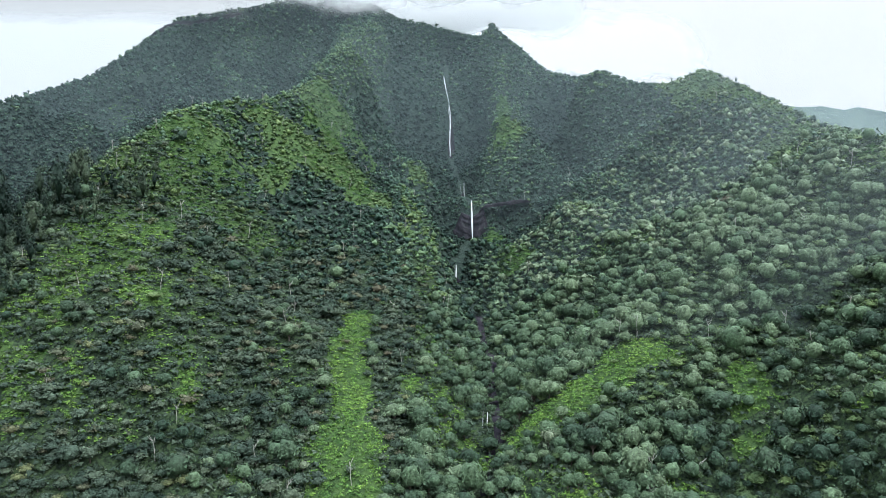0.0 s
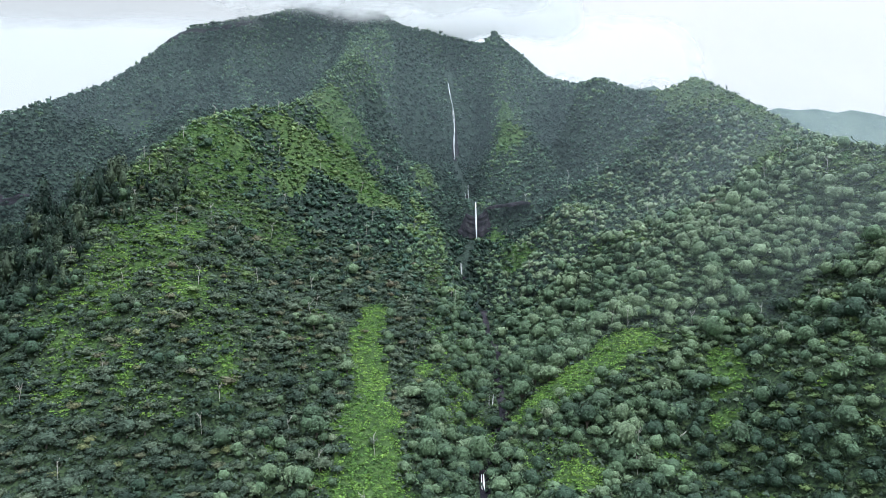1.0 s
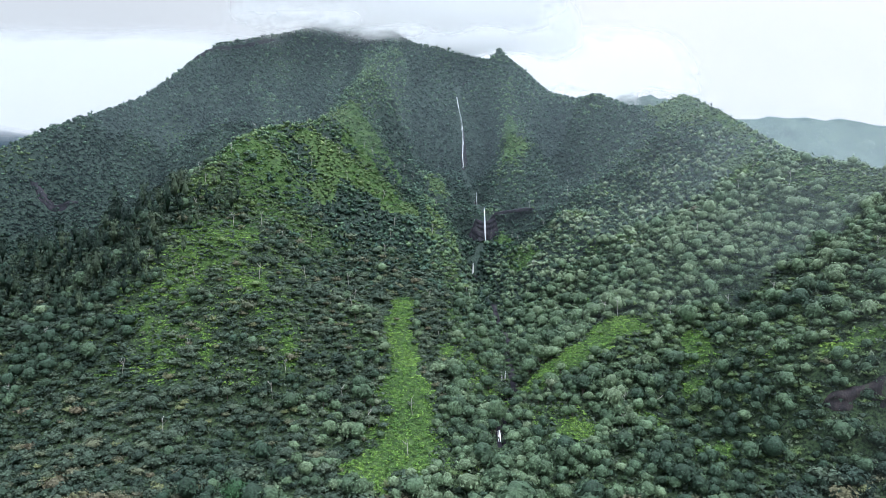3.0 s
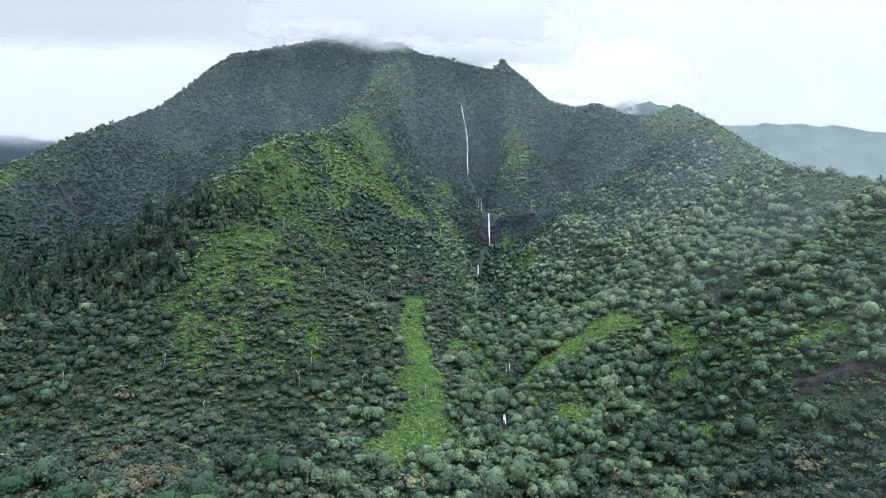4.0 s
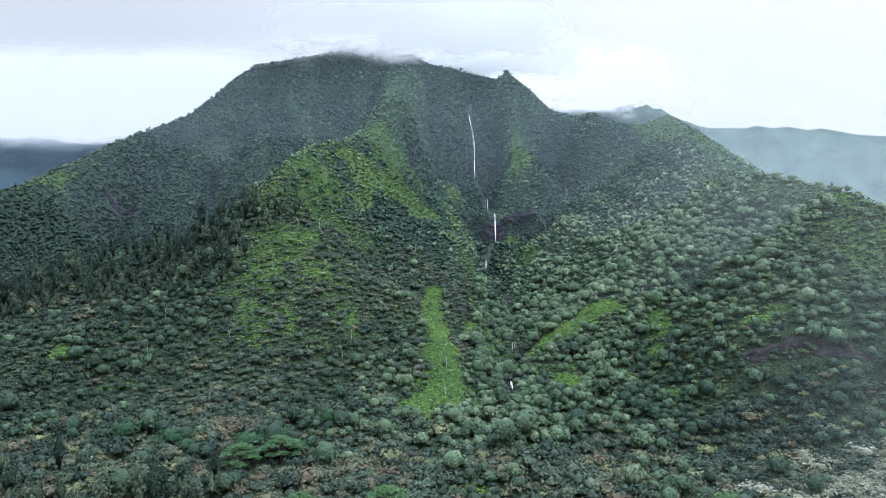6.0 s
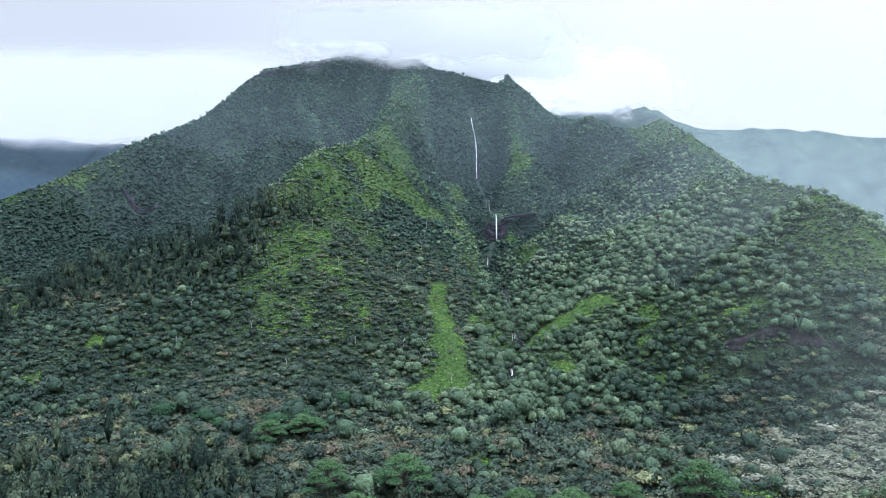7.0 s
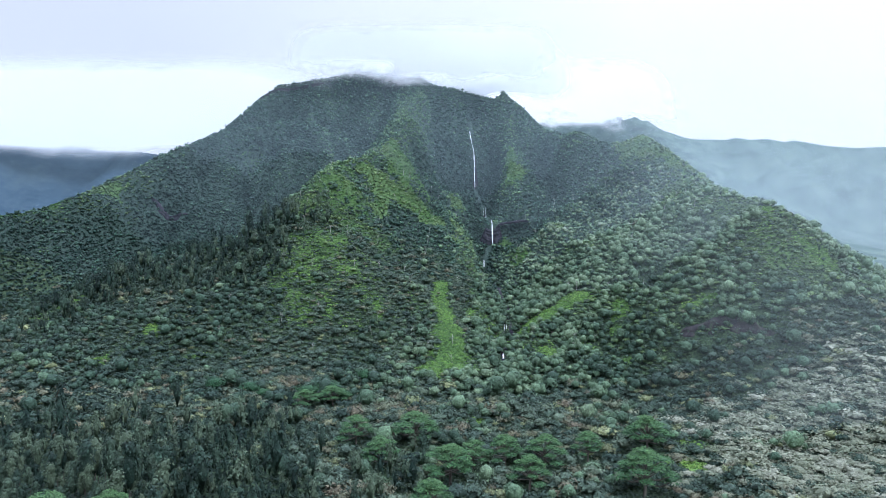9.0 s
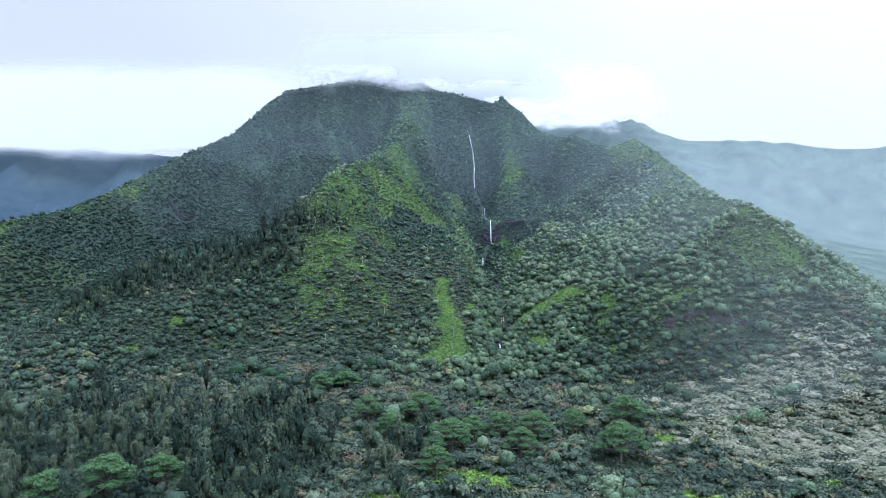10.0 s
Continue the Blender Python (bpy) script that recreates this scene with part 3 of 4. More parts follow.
def octa():
    v = np.array([(1, 0, 0), (0, 1, 0), (-1, 0, 0), (0, -1, 0), (0, 0, 1), (0, 0, -1)], float)
    return v, np.array([(0, 1, 4), (1, 2, 4), (2, 3, 4), (3, 0, 4), (1, 0, 5), (2, 1, 5), (3, 2, 5), (0, 3, 5)])


def crown(r, leaves, lobes, size, lift=0.4, ragged=0.5, core=0.62, round_core=False):
    """A crown in unit size: lobes of (x, y, z, rx, rz); leaf clumps as small blades on them, over a core of the same leaves."""
    lobes = np.array(lobes, float)
    pick = r.choice(len(lobes), leaves, p=lobes[:, 3] ** 2 / np.sum(lobes[:, 3] ** 2))
    d = r.normal(size=(leaves, 3))
    d[:, 2] = np.abs(d[:, 2]) * 0.9 - 0.25
    d[:, 1] -= 0.12
    d /= np.linalg.norm(d, axis=1)[:, None]
    L = lobes[pick]
    c = L[:, :3] + d * np.stack([L[:, 3], L[:, 3], L[:, 4]], 1) * r.uniform(0.86, 1.12, (leaves, 1))
    n = d + np.array((0, 0, lift)) + r.normal(size=(leaves, 3)) * ragged
    n /= np.linalg.norm(n, axis=1)[:, None]
    t = np.cross(n, r.normal(size=(leaves, 3)))
    t /= np.linalg.norm(t, axis=1)[:, None]
    b = np.cross(n, t)
    s = size * r.uniform(0.6, 1.35, (leaves, 1))
    v = np.stack([c + t * s, c - t * s * 0.5 + b * s * 0.85, c - t * s * 0.5 - b * s * 0.85], 1).reshape(-1, 3)
    leaf = np.arange(leaves * 3).reshape(-1, 3)
    iv, itri = ico() if leaves > 160 or round_core else octa()
    verts, tris = [v], [leaf]
    off = len(v)
    if core:
        big = lobes[np.argsort(-lobes[:, 3])][:2 if leaves > 160 else 1]
        for lo in big:
            verts.append(lo[:3] + iv * r.uniform(0.86, 1.08, (len(iv), 1)) * np.array((lo[3], lo[3], lo[4])) * core)
            tris.append(itri + off)
            off += len(iv)
    return np.concatenate(verts), np.concatenate(tris)


def dome_lobes(r, n=6):
    out = [(0, 0, 0.45, 0.72, 0.55)]
    for k in range(n):
        a = k * 2 * math.pi / n + r.uniform(-0.4, 0.4)
        d = r.uniform(0.42, 0.62)
        out.append((d * math.cos(a), d * math.sin(a), r.uniform(0.25, 0.6), r.uniform(0.32, 0.48), r.uniform(0.28, 0.42)))
    return out


def layer_lobes(r, n=8):
    out = [(0, 0, 0.2, 0.72, 0.42)]
    for k in range(n):
        a = k * 2 * math.pi / n + r.uniform(-0.4, 0.4)
        d = r.uniform(0.3, 0.72)
        out.append((d * math.cos(a), d * math.sin(a), r.uniform(0.2, 0.62) * (1.1 - 0.5 * d), r.uniform(0.26, 0.42), r.uniform(0.18, 0.3)))
    return out


def column_lobes(r, n=7):
    out = [(0, 0, 1.35, 0.5, 1.0), (0, 0, 2.0, 0.48, 0.5)]
    for k in range(n):
        a = k * 2.4 + r.uniform(-0.4, 0.4)
        out.append((0.42 * math.cos(a), 0.42 * math.sin(a), r.uniform(0.9, 2.2), r.uniform(0.28, 0.42), r.uniform(0.25, 0.42)))
    return out


def mound_lobes(r, n=2):
    return [(0, 0, 0.1, 0.9, 0.5)] + [(r.uniform(-0.5, 0.5), r.uniform(-0.5, 0.5), r.uniform(0.1, 0.35), 0.5, 0.35) for k in range(n)]


PATTERN = {}
for key, leaves, lobes, size, lift, ragged, amount, core in (
        ("dome", 44, dome_lobes, 0.155, 0.45, 0.3, 8, 0.88), ("dome_fine", 100, dome_lobes, 0.11, 0.45, 0.28, 8, 0.9), ("layer", 42, layer_lobes, 0.19, 0.9, 0.45, 8, 0.9), ("layer_fine", 86, layer_lobes, 0.128, 0.9, 0.4, 8, 0.88),
        ("column", 110, column_lobes, 0.15, 0.7, 0.25, 8, 0.92), ("mound", 18, mound_lobes, 0.3, 0.8, 0.6, 6, 0), ("understory", 10, mound_lobes, 0.4, 0.6, 0.6, 6, 0), ("hill", 7, dome_lobes, 0.4, 0.4, 0.45, 8, 0.95)):
    PATTERN[key] = [crown(np.random.default_rng(100 + 11 * k + len(key)), leaves, lobes(np.random.default_rng(k + 5)), size, lift, ragged, core, key.startswith("dome")) for k in range(amount)]


def scatter_plan(x0, x1, y0, y1, step, seed):
    """A jittered grid over the land in view of the valley: a wedge that widens to the north."""
    r = np.random.default_rng(seed)
    x, y = np.meshgrid(np.arange(x0, x1, step), np.arange(y0, y1, step), indexing="ij")
    x, y = x.ravel() + r.uniform(-0.48, 0.48, x.size) * step, y.ravel() + r.uniform(-0.48, 0.48, x.size) * step
    keep = np.abs(x + 22) < 0.62 * (y + 293) + 12
    x, y = x[keep], y[keep]
    slope = np.clip(np.hypot(height(x + 3, y) - height(x - 3, y), height(x, y + 3) - height(x, y - 3)) / 6, 0, 2.2)
    more = r.random(len(x)) < np.sqrt(1 + slope ** 2) - 1  # steep ground has more surface than its plan
    x = np.append(x, x[more] + r.uniform(-0.5, 0.5, more.sum()) * step)
    y = np.append(y, y[more] + r.uniform(-0.5, 0.5, more.sum()) * step)
    return x, y, r


def plant_mass(name, pattern, mat, x, y, radius, tall, tone, label, category, seed, sink=0.35):
    """One mass of plants, far too many to count: every crown placed on the ground with its own size, turn and tone."""
    r = np.random.default_rng(seed)
    z = height(x, y)
    kinds = r.integers(0, len(PATTERN[pattern]), len(x))
    V, T, A, off = [], [], [], 0
    for k, (v, t) in enumerate(PATTERN[pattern]):
        m = np.nonzero(kinds == k)[0]
        if not len(m):
            continue
        a = r.uniform(0, 6.283, len(m))
        ca, sa = np.cos(a)[:, None], np.sin(a)[:, None]
        R, H = radius[m][:, None], tall[m][:, None]
        w = np.stack([(v[:, 0] * ca - v[:, 1] * sa) * R + x[m][:, None], (v[:, 0] * sa + v[:, 1] * ca) * R + y[m][:, None], v[:, 2] * H + (z[m] - 0)[:, None] + sink * H], -1)
        V.append(w.reshape(-1, 3))
        base = off + np.arange(len(m))[:, None, None] * len(v)
        T.append((t[None] + base).reshape(-1, 3))
        A.append(np.repeat(tone[m], len(v)))
        off += len(m) * len(v)
    me = quick_mesh(name, np.concatenate(V), None, np.concatenate(T), np.concatenate(A))
    me.materials.append(mat)
    return tagged(new(name, me), label, category, kind="stuff")


UMBRELLA_PLACES = [
    (-158, -50, 11, 13), (-143, -42, 13, 15), (-126, -35, 10, 13), (-38, 44, 12, 14), (-24, 8, 12, 15), (-50, 18, 9, 13), (-3, 26, 9, 13),
    (12, 24, 10, 13), (55, 38, 11, 15), (43, -2, 13, 17), (-15, 24, 8, 11), (4, 4, 9, 12), (-80, 98, 10, 10), (-62, 42, 9, 12), (30, 32, 8, 12), (-30, -18, 9, 12), (-92, 88, 9, 10),
]

# near woods
x, y, r = scatter_plan(-400, 290, -70, 335, 3.0, 41)
low = np.clip((150 - y) / 30, 0, 1)  # the valley floor carries fewer, larger plants
keep = (r.random(len(x)) > ferny(x, y) * 0.97) & (r.random(len(x)) > 0.22 * low * (pale_ground(x, y) < 0.5)) & (r.random(len(x)) > (y - 265) / 75)
for ux, uy, ur, uh in UMBRELLA_PLACES:  # open ground under the wide trees
    keep &= np.hypot(x - ux, y - uy + ur * 0.3) > ur * 0.85
x, y, low = x[keep], y[keep], low[keep]
pale, col, green = pale_ground(x, y), column_ground(x, y), green_slope(x, y)
stream_x = near_line(x, y, STREAM)
dry = (near_line(x, y, [(101, 141), (109, 137), (119, 133.5), (130, 129), (144, 124)]) > 1.5) & ((stream_x > 1.3) | (y < 150)) & (np.hypot(x - 12, y - 211) > 4.5) & (np.hypot(x - 7, y - 166) > 3.5)
kukui_land = np.clip(0.2 + 0.8 * (x > -6) * (y > 130) + 0.8 * (stream_x < 22) + 0.4 * fbm(x, y, 40, 3, 12.0), 0, 1) * (y > 115) + 0.35 * np.clip(2.2 * fbm(x, y, 24, 3, 61.0), 0, 1) * (y <= 115)
is_pale = (r.random(len(x)) < pale * 0.82) & dry
is_col = ~is_pale & (r.random(len(x)) < col * 0.95) & dry
is_col &= r.random(len(x)) < np.where(y < 130, 0.62, 0.7)
is_green = ~is_pale & ~is_col & (green + 0.4 * (r.random(len(x)) - 0.5) > 0.5) & dry
is_green |= ~is_pale & ~is_col & dry & (x > -10) & (y > 130) & (r.random(len(x)) < np.clip(0.25 + 0.9 * fbm(x, y, 22, 3, 71.0), 0.08, 0.6))
is_kukui = ~is_pale & ~is_col & ~is_green & (r.random(len(x)) < kukui_land) & dry
is_scrub = ~is_pale & ~is_col & ~is_green & ~is_kukui & (col < 0.6) & dry
brown = np.clip(1.6 - ellipse(x, y, -95, 98, 50, 26), 0, 1)
TREES = {}  # trees that stand out one by one are built further down
for mask, pattern, mat, name, label, category, size, rise in (
        (is_kukui, "dome", M_KUKUI, "kukui_forest", "silvery green round-crowned forest trees on the slopes", "forest", (1.9, 3.2), 1.15),
        (is_green, "layer", M_GREEN, "green_shrubs", "fresh green shrubs over the open spur and crests", "shrubs", (1.2, 2.1), 0.9),
        (is_scrub, "layer", M_SCRUB, "hillside_scrub", "dark layered scrub with rusty and yellow bushes", "scrub", (1.6, 2.7), 1.0),
        (is_col, "column", M_COLUMN, "slender_tree_forest", "slender olive-green trees crowded on the valley floor", "forest", (1.9, 2.7), 1.5),
        (is_pale, "layer", M_PALELEAF, "pale_shrub_field", "pale grey-green shrubs over the valley floor", "shrubs", (2.1, 3.3), 0.7)):
    px, py = x[mask], y[mask]
    R = r.uniform(size[0], size[1], len(px)) * (0.85 + 0.95 * r.random(len(px)) ** 5) * (1 + (0.0 if pattern == "column" else 0.32) * low[mask])
    H = R * rise * r.uniform(0.85, 1.3, len(px))
    # crests toned lighter and gullies darker: relief shading put into the leaf colour
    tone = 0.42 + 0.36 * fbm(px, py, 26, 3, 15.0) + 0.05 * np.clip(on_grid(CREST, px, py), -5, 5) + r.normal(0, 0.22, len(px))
    if name == "slender_tree_forest":
        tone = tone + r.normal(0, 0.24, len(px))
    # western scrub toned darker: cloud shade put into the colour
    if name == "hillside_scrub":
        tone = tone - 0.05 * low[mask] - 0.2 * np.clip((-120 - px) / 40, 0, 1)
    # western cloud shade and eastern sunlit haze painted into the tree tones
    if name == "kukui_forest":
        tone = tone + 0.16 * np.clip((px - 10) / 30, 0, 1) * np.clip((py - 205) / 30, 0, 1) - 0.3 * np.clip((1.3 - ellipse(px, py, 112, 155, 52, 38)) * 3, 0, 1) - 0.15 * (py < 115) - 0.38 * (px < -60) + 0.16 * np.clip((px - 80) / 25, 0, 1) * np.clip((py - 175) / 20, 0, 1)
    odd = r.random(len(px)) < np.clip(0.07 + 0.16 * fbm(px, py, 26, 3, 19.0) + 0.3 * brown[mask] + 0.12 * low[mask], 0, 1)
    odd &= name != "kukui_forest"
    tone = np.where(odd, r.uniform(0.83, 1.0, len(px)), np.clip(tone, 0, 0.76 if name == "kukui_forest" else 0.88))
    if name == "kukui_forest":
        single = (np.abs(px - 15) < 68) & (py > 165) & (py < 262)
    elif name == "slender_tree_forest":
        single = (py < 20) & (px > -190)
    elif name == "pale_shrub_field":
        single = (py < 20) & (px < 150)
    elif name == "green_shrubs":
        single = (np.abs(px - 20) < 60) & (py > 160) & (py < 215)
    else:
        single = (np.abs(px + 75) < 55) & (py > 150) & (py < 176)
    order = np.nonzero(single)[0][:290]
    TREES[name] = list(zip(px[order], py[order], R[order], H[order], tone[order]))
    rest = np.ones(len(px), bool)
    rest[order] = False
    close = rest & (py < 258) & (px > -180) & (px < 160) & (pattern in ("dome", "layer"))
    far = rest & ~close
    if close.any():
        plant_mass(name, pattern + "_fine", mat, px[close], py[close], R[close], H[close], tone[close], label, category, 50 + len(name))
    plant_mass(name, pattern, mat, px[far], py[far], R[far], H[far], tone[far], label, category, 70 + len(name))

# understory that fills the gaps between the trees
x, y, r = scatter_plan(-260, 215, -60, 310, 3.0, 47)
keep = (ferny(x, y) < 0.8) & (near_line(x, y, STREAM) > 1.5)
x, y = x[keep], y[keep]
R = r.uniform(1.3, 2.2, len(x))
tone = np.clip(0.42 + 0.3 * fbm(x, y, 20, 3, 55.0) + r.normal(0, 0.15, len(x)) - 0.3 * column_ground(x, y), 0, 0.85)
plant_mass("understory", "understory", M_SCRUB, x, y, R, R * r.uniform(0.6, 1.0, len(x)), tone, "low dark green undergrowth between the trees", "undergrowth", 64, sink=0.1)

# mountain woods
x, y, r = scatter_plan(-440, 270, 262, 690, 2.75, 43)
fern = ferny(x, y)
keep = (r.random(len(x)) > fern * 0.9) & (near_line(x, y, STREAM) > 1.9) & ~(bare_rock(x, y) & (r.random(len(x)) < 0.8)) & (r.random(len(x)) < (y - 255) / 75)
x, y = x[keep], y[keep]
R = r.uniform(1.1, 1.95, len(x)) * (0.92 + 0.9 * r.random(len(x)) ** 4)
# the CREST term paints the mountain's relief shading into the tones
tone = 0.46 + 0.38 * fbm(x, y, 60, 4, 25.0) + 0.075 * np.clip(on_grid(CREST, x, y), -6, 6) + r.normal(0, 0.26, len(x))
# the western faces darkened, cloud shade put into the leaf tones
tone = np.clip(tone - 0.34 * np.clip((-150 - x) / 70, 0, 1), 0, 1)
H = R * r.uniform(0.8, 1.3, len(x))
fresh = green_slope(x, y) + 0.5 * (r.random(len(x)) - 0.5) > 0.58
upper = ~fresh & (r.random(len(x)) < np.clip((x + 5) / 30, 0, 1) * np.clip((440 - y) / 80, 0, 1))
upper_big = upper & (r.random(len(x)) < 0.62)
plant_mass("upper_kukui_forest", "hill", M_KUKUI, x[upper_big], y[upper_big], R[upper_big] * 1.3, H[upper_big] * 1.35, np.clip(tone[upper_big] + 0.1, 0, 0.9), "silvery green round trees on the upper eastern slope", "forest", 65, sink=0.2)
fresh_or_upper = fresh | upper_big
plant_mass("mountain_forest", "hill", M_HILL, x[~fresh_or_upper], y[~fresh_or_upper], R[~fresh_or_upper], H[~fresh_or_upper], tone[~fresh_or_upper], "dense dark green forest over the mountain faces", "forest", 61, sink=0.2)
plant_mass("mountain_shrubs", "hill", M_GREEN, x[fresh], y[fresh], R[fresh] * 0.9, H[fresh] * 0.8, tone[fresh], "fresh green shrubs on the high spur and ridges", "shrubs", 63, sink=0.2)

# thinner woods on the valley floor behind the first viewpoint
r = np.random.default_rng(48)
x, y = (a.ravel() for a in np.meshgrid(np.arange(-330, 270, 5.6), np.arange(-400, 40, 5.6)))
x, y = x + r.uniform(-2.5, 2.5, len(x)), y + r.uniform(-2.5, 2.5, len(y))
behind = (y < -70) | (np.abs(x + 22) > 0.62 * (y + 293) + 11)
x, y = x[behind], y[behind]
R = r.uniform(2.2, 3.9, len(x))
tone = np.clip(0.4 + 0.4 * fbm(x, y, 50, 3, 75.0) + r.normal(0, 0.14, len(x)), 0, 0.86)
plant_mass("valley_forest", "hill", M_SCRUB, x, y, R, R * r.uniform(0.8, 1.3, len(x)), tone, "dark green forest over the lower valley floor", "forest", 66, sink=0.1)

# bright fern
x, y, r = scatter_plan(-400, 235, -70, 335, 1.35, 45)
keep = r.random(len(x)) < ferny(x, y) * 1.1
x, y = x[keep], y[keep]
x2, y2, r = scatter_plan(-520, 260, 335, 600, 2.3, 46)
keep = r.random(len(x2)) < ferny(x2, y2) * 1.1
x, y = np.append(x, x2[keep]), np.append(y, y2[keep])
R = r.uniform(0.7, 1.25, len(x)) * np.where(y > 335, 1.5, 1.0) * np.where(y < 110, 1.4, 1.0)
tone = np.clip(0.5 + 0.3 * fbm(x, y, 12, 3, 35.0) + r.normal(0, 0.18, len(x)) - 0.45 * (y > 262) + 0.15 * (y < 100), 0, 1)
plant_mass("fern_cover", "mound", M_FERN, x, y, R, R * r.uniform(0.6, 1.1, len(x)), tone, "bright yellow-green fern covering the open crests", "fern", 62, sink=0.1)

# ---- cliffs and falls ----
def part(name, me, mat, parent, label=""):
    me.materials.append(mat)
    ob = new(name, me)
    ob.parent = parent
    if label:
        ob["label"] = label
    return ob


def rock_mesh(name, line, tall, seed, relief=1.6, lean=0.25, step=1.1, taper=5.0, settle=False):
    """A cliff over a line of (x, y, z foot): ledges, cracks and buttresses in its relief, with depth behind."""
    pts = resample(line, step)
    rows = max(4, int(tall / step))
    px, py, pz = (np.array([p[k] for p in pts])[:, None] for k in range(3))
    if settle:
        pz = height(px, py) - 0.8
    v = np.linspace(0, 1, rows)[None, :]
    length = np.arange(len(pts))[:, None] * step
    top = tall * (0.85 + 0.3 * fbm(length + 0 * v, 0 * length + 0 * v, 14, 3, seed))
    edge = np.clip(np.minimum(length, length[-1] - length) / taper + 0.4 * fbm(length, length * 0, 5, 2, seed + 1), 0.12, 1)
    h = v * top * edge
    out = relief * (fbm(length + 0 * v, h * 0.3, 6, 4, seed + 3) + 0.4 * fbm(length + 0 * v, h, 2.5, 3, seed + 9) + 0.18 * np.sign(np.sin(h * 1.4 + 5 * fbm(length + 0 * v, h, 9, 2, seed)))) * 0.6
    X, Y, Z = px + 0 * v, py - out + lean * h, pz + h
    back = np.stack([X[:, -1], Y[:, -1] + 7, Z[:, -1] + 0.6], -1)
    front = np.stack([X, Y, Z], -1)
    grid = np.concatenate([front, back[:, None]], 1)
    n, m = grid.shape[:2]
    ids = np.arange(n * m).reshape(n, m)
    q = np.stack([ids[:-1, :-1], ids[1:, :-1], ids[1:, 1:], ids[:-1, 1:]], -1).reshape(-1, 4)
    return quick_mesh(name, grid.reshape(-1, 3), quads=q)


def cliff(name, label, line, tall, seed, mat, **more):
    me = rock_mesh(name, line, tall, seed, **more)
    me.materials.append(mat)
    return tagged(new(name, me), label, "cliff", kind="structure")


cliff("falls_cliff", "dark wet basalt cliff behind the waterfall", [(6, 434, 62), (10, 431.5, 58), (13, 431, 56.5), (17, 431, 55.5), (21, 431.5, 56.5), (25, 433.5, 60), (29, 436, 64)], 21, 1.0, M_ROCK, relief=2.2, lean=0.24, step=0.6, taper=5)
cliff("falls_overhang", "thin dark overhang of basalt beside the waterfall", [(23, 436.5, 77), (32, 438, 78), (40, 439, 79), (52, 440, 81)], 2.6, 3.5, M_ROCK, relief=1.4, lean=0.1, step=0.7)
cliff("chute_cliff", "dark bare rock chute beside the tall waterfall", [(2.6, 565, 119), (6, 563.5, 119), (9.4, 565, 119)], 64, 2.0, M_ROCK, relief=1.4, lean=0.53)
cliff("notch_cliff", "dark rock in the notch above the tall waterfall", [(-10, 628, 203), (3, 632, 199), (15, 630, 203)], 10, 3.0, M_ROCK, relief=1.5)
cliff("bluff_cliff", "overgrown reddish brown rock bluff", [(99, 144, 13), (108, 139, 13), (118, 136, 14), (130, 131, 16), (146, 126, 17)], 9, 4.0, M_REDROCK, relief=2.4, lean=0.3, taper=9, settle=True)
cliff("valley_cliff", "low dark cliff across the mountain face", [(-322, 474, 88), (-310, 469, 84), (-300, 467, 81), (-290, 468, 82), (-276, 472, 88)], 8, 5.0, M_ROCK, relief=2.2, lean=0.4, taper=12, settle=True)
cliff("shoulder_cliff", "thin dark ledge under the mountain shoulder", [(-256, 642, 218), (-230, 645, 222), (-200, 648, 224), (-172, 648, 226)], 6, 6.0, M_ROCK, relief=2.0, lean=0.3, settle=True)
cliff("fall_ledge", "dark wet ledge at a small waterfall", [(9, 492, 84), (13, 492, 83.5), (17.5, 493, 85)], 10, 7.0, M_ROCK, relief=1.2)
cliff("lower_ledge", "dark wet ledge in the stream gully", [(3, 379, 35), (7, 378, 34), (11, 379, 36)], 9, 8.0, M_ROCK, relief=1.2)
cliff("pool_ledge", "dark rocks in the stream bed", [(7, 219, -1), (12.5, 218, -2), (18, 220, 0)], 7, 9.0, M_ROCK, relief=1.0)


def strand_mesh(name, path, width, seed, swing=1.1):
    """One strand of falling water: a rounded ribbon of uneven width that wanders down its path."""
    pts = np.array(resample(path, 0.8))
    n = len(pts)
    s = np.arange(n) * 0.8
    w = width * (0.25 + 1.5 * np.abs(fbm(s, s * 0, 4, 3, seed))) * np.clip(np.minimum(np.arange(n) + 1, n - np.arange(n)) / 3, 0.3, 1)
    x = pts[:, 0] + swing * fbm(s, s * 0 + 3, 9, 3, seed + 5)
    ring = []
    for k in range(6):
        a = math.pi * k / 5
        ring.append(np.stack([x + w * math.cos(a), pts[:, 1] - 0.45 * w * math.sin(a) - 0.1, pts[:, 2]], -1))
    grid = np.stack(ring, 1)
    ids = np.arange(n * 6).reshape(n, 6)
    q = np.stack([ids[:-1, :-1], ids[1:, :-1], ids[1:, 1:], ids[:-1, 1:]], -1).reshape(-1, 4)
    return quick_mesh(name, grid.reshape(-1, 3), quads=q, smooth=True)


def waterfall(label, path, strands, width, spread, seed):
    base = tagged(new("waterfall"), label, "waterfall", group="waterfalls down the gully")
    base.location = path[-1]
    for k in range(strands):
        shift = (k - (strands - 1) / 2) * spread
        moved = [(p[0] + shift - path[-1][0], p[1] - 0.15 * k - path[-1][1], p[2] - path[-1][2]) for p in path]
        part("strand", strand_mesh("strand", moved, width * (1.0 if k == strands // 2 else 0.5), seed + 7 * k), M_WATER, base)


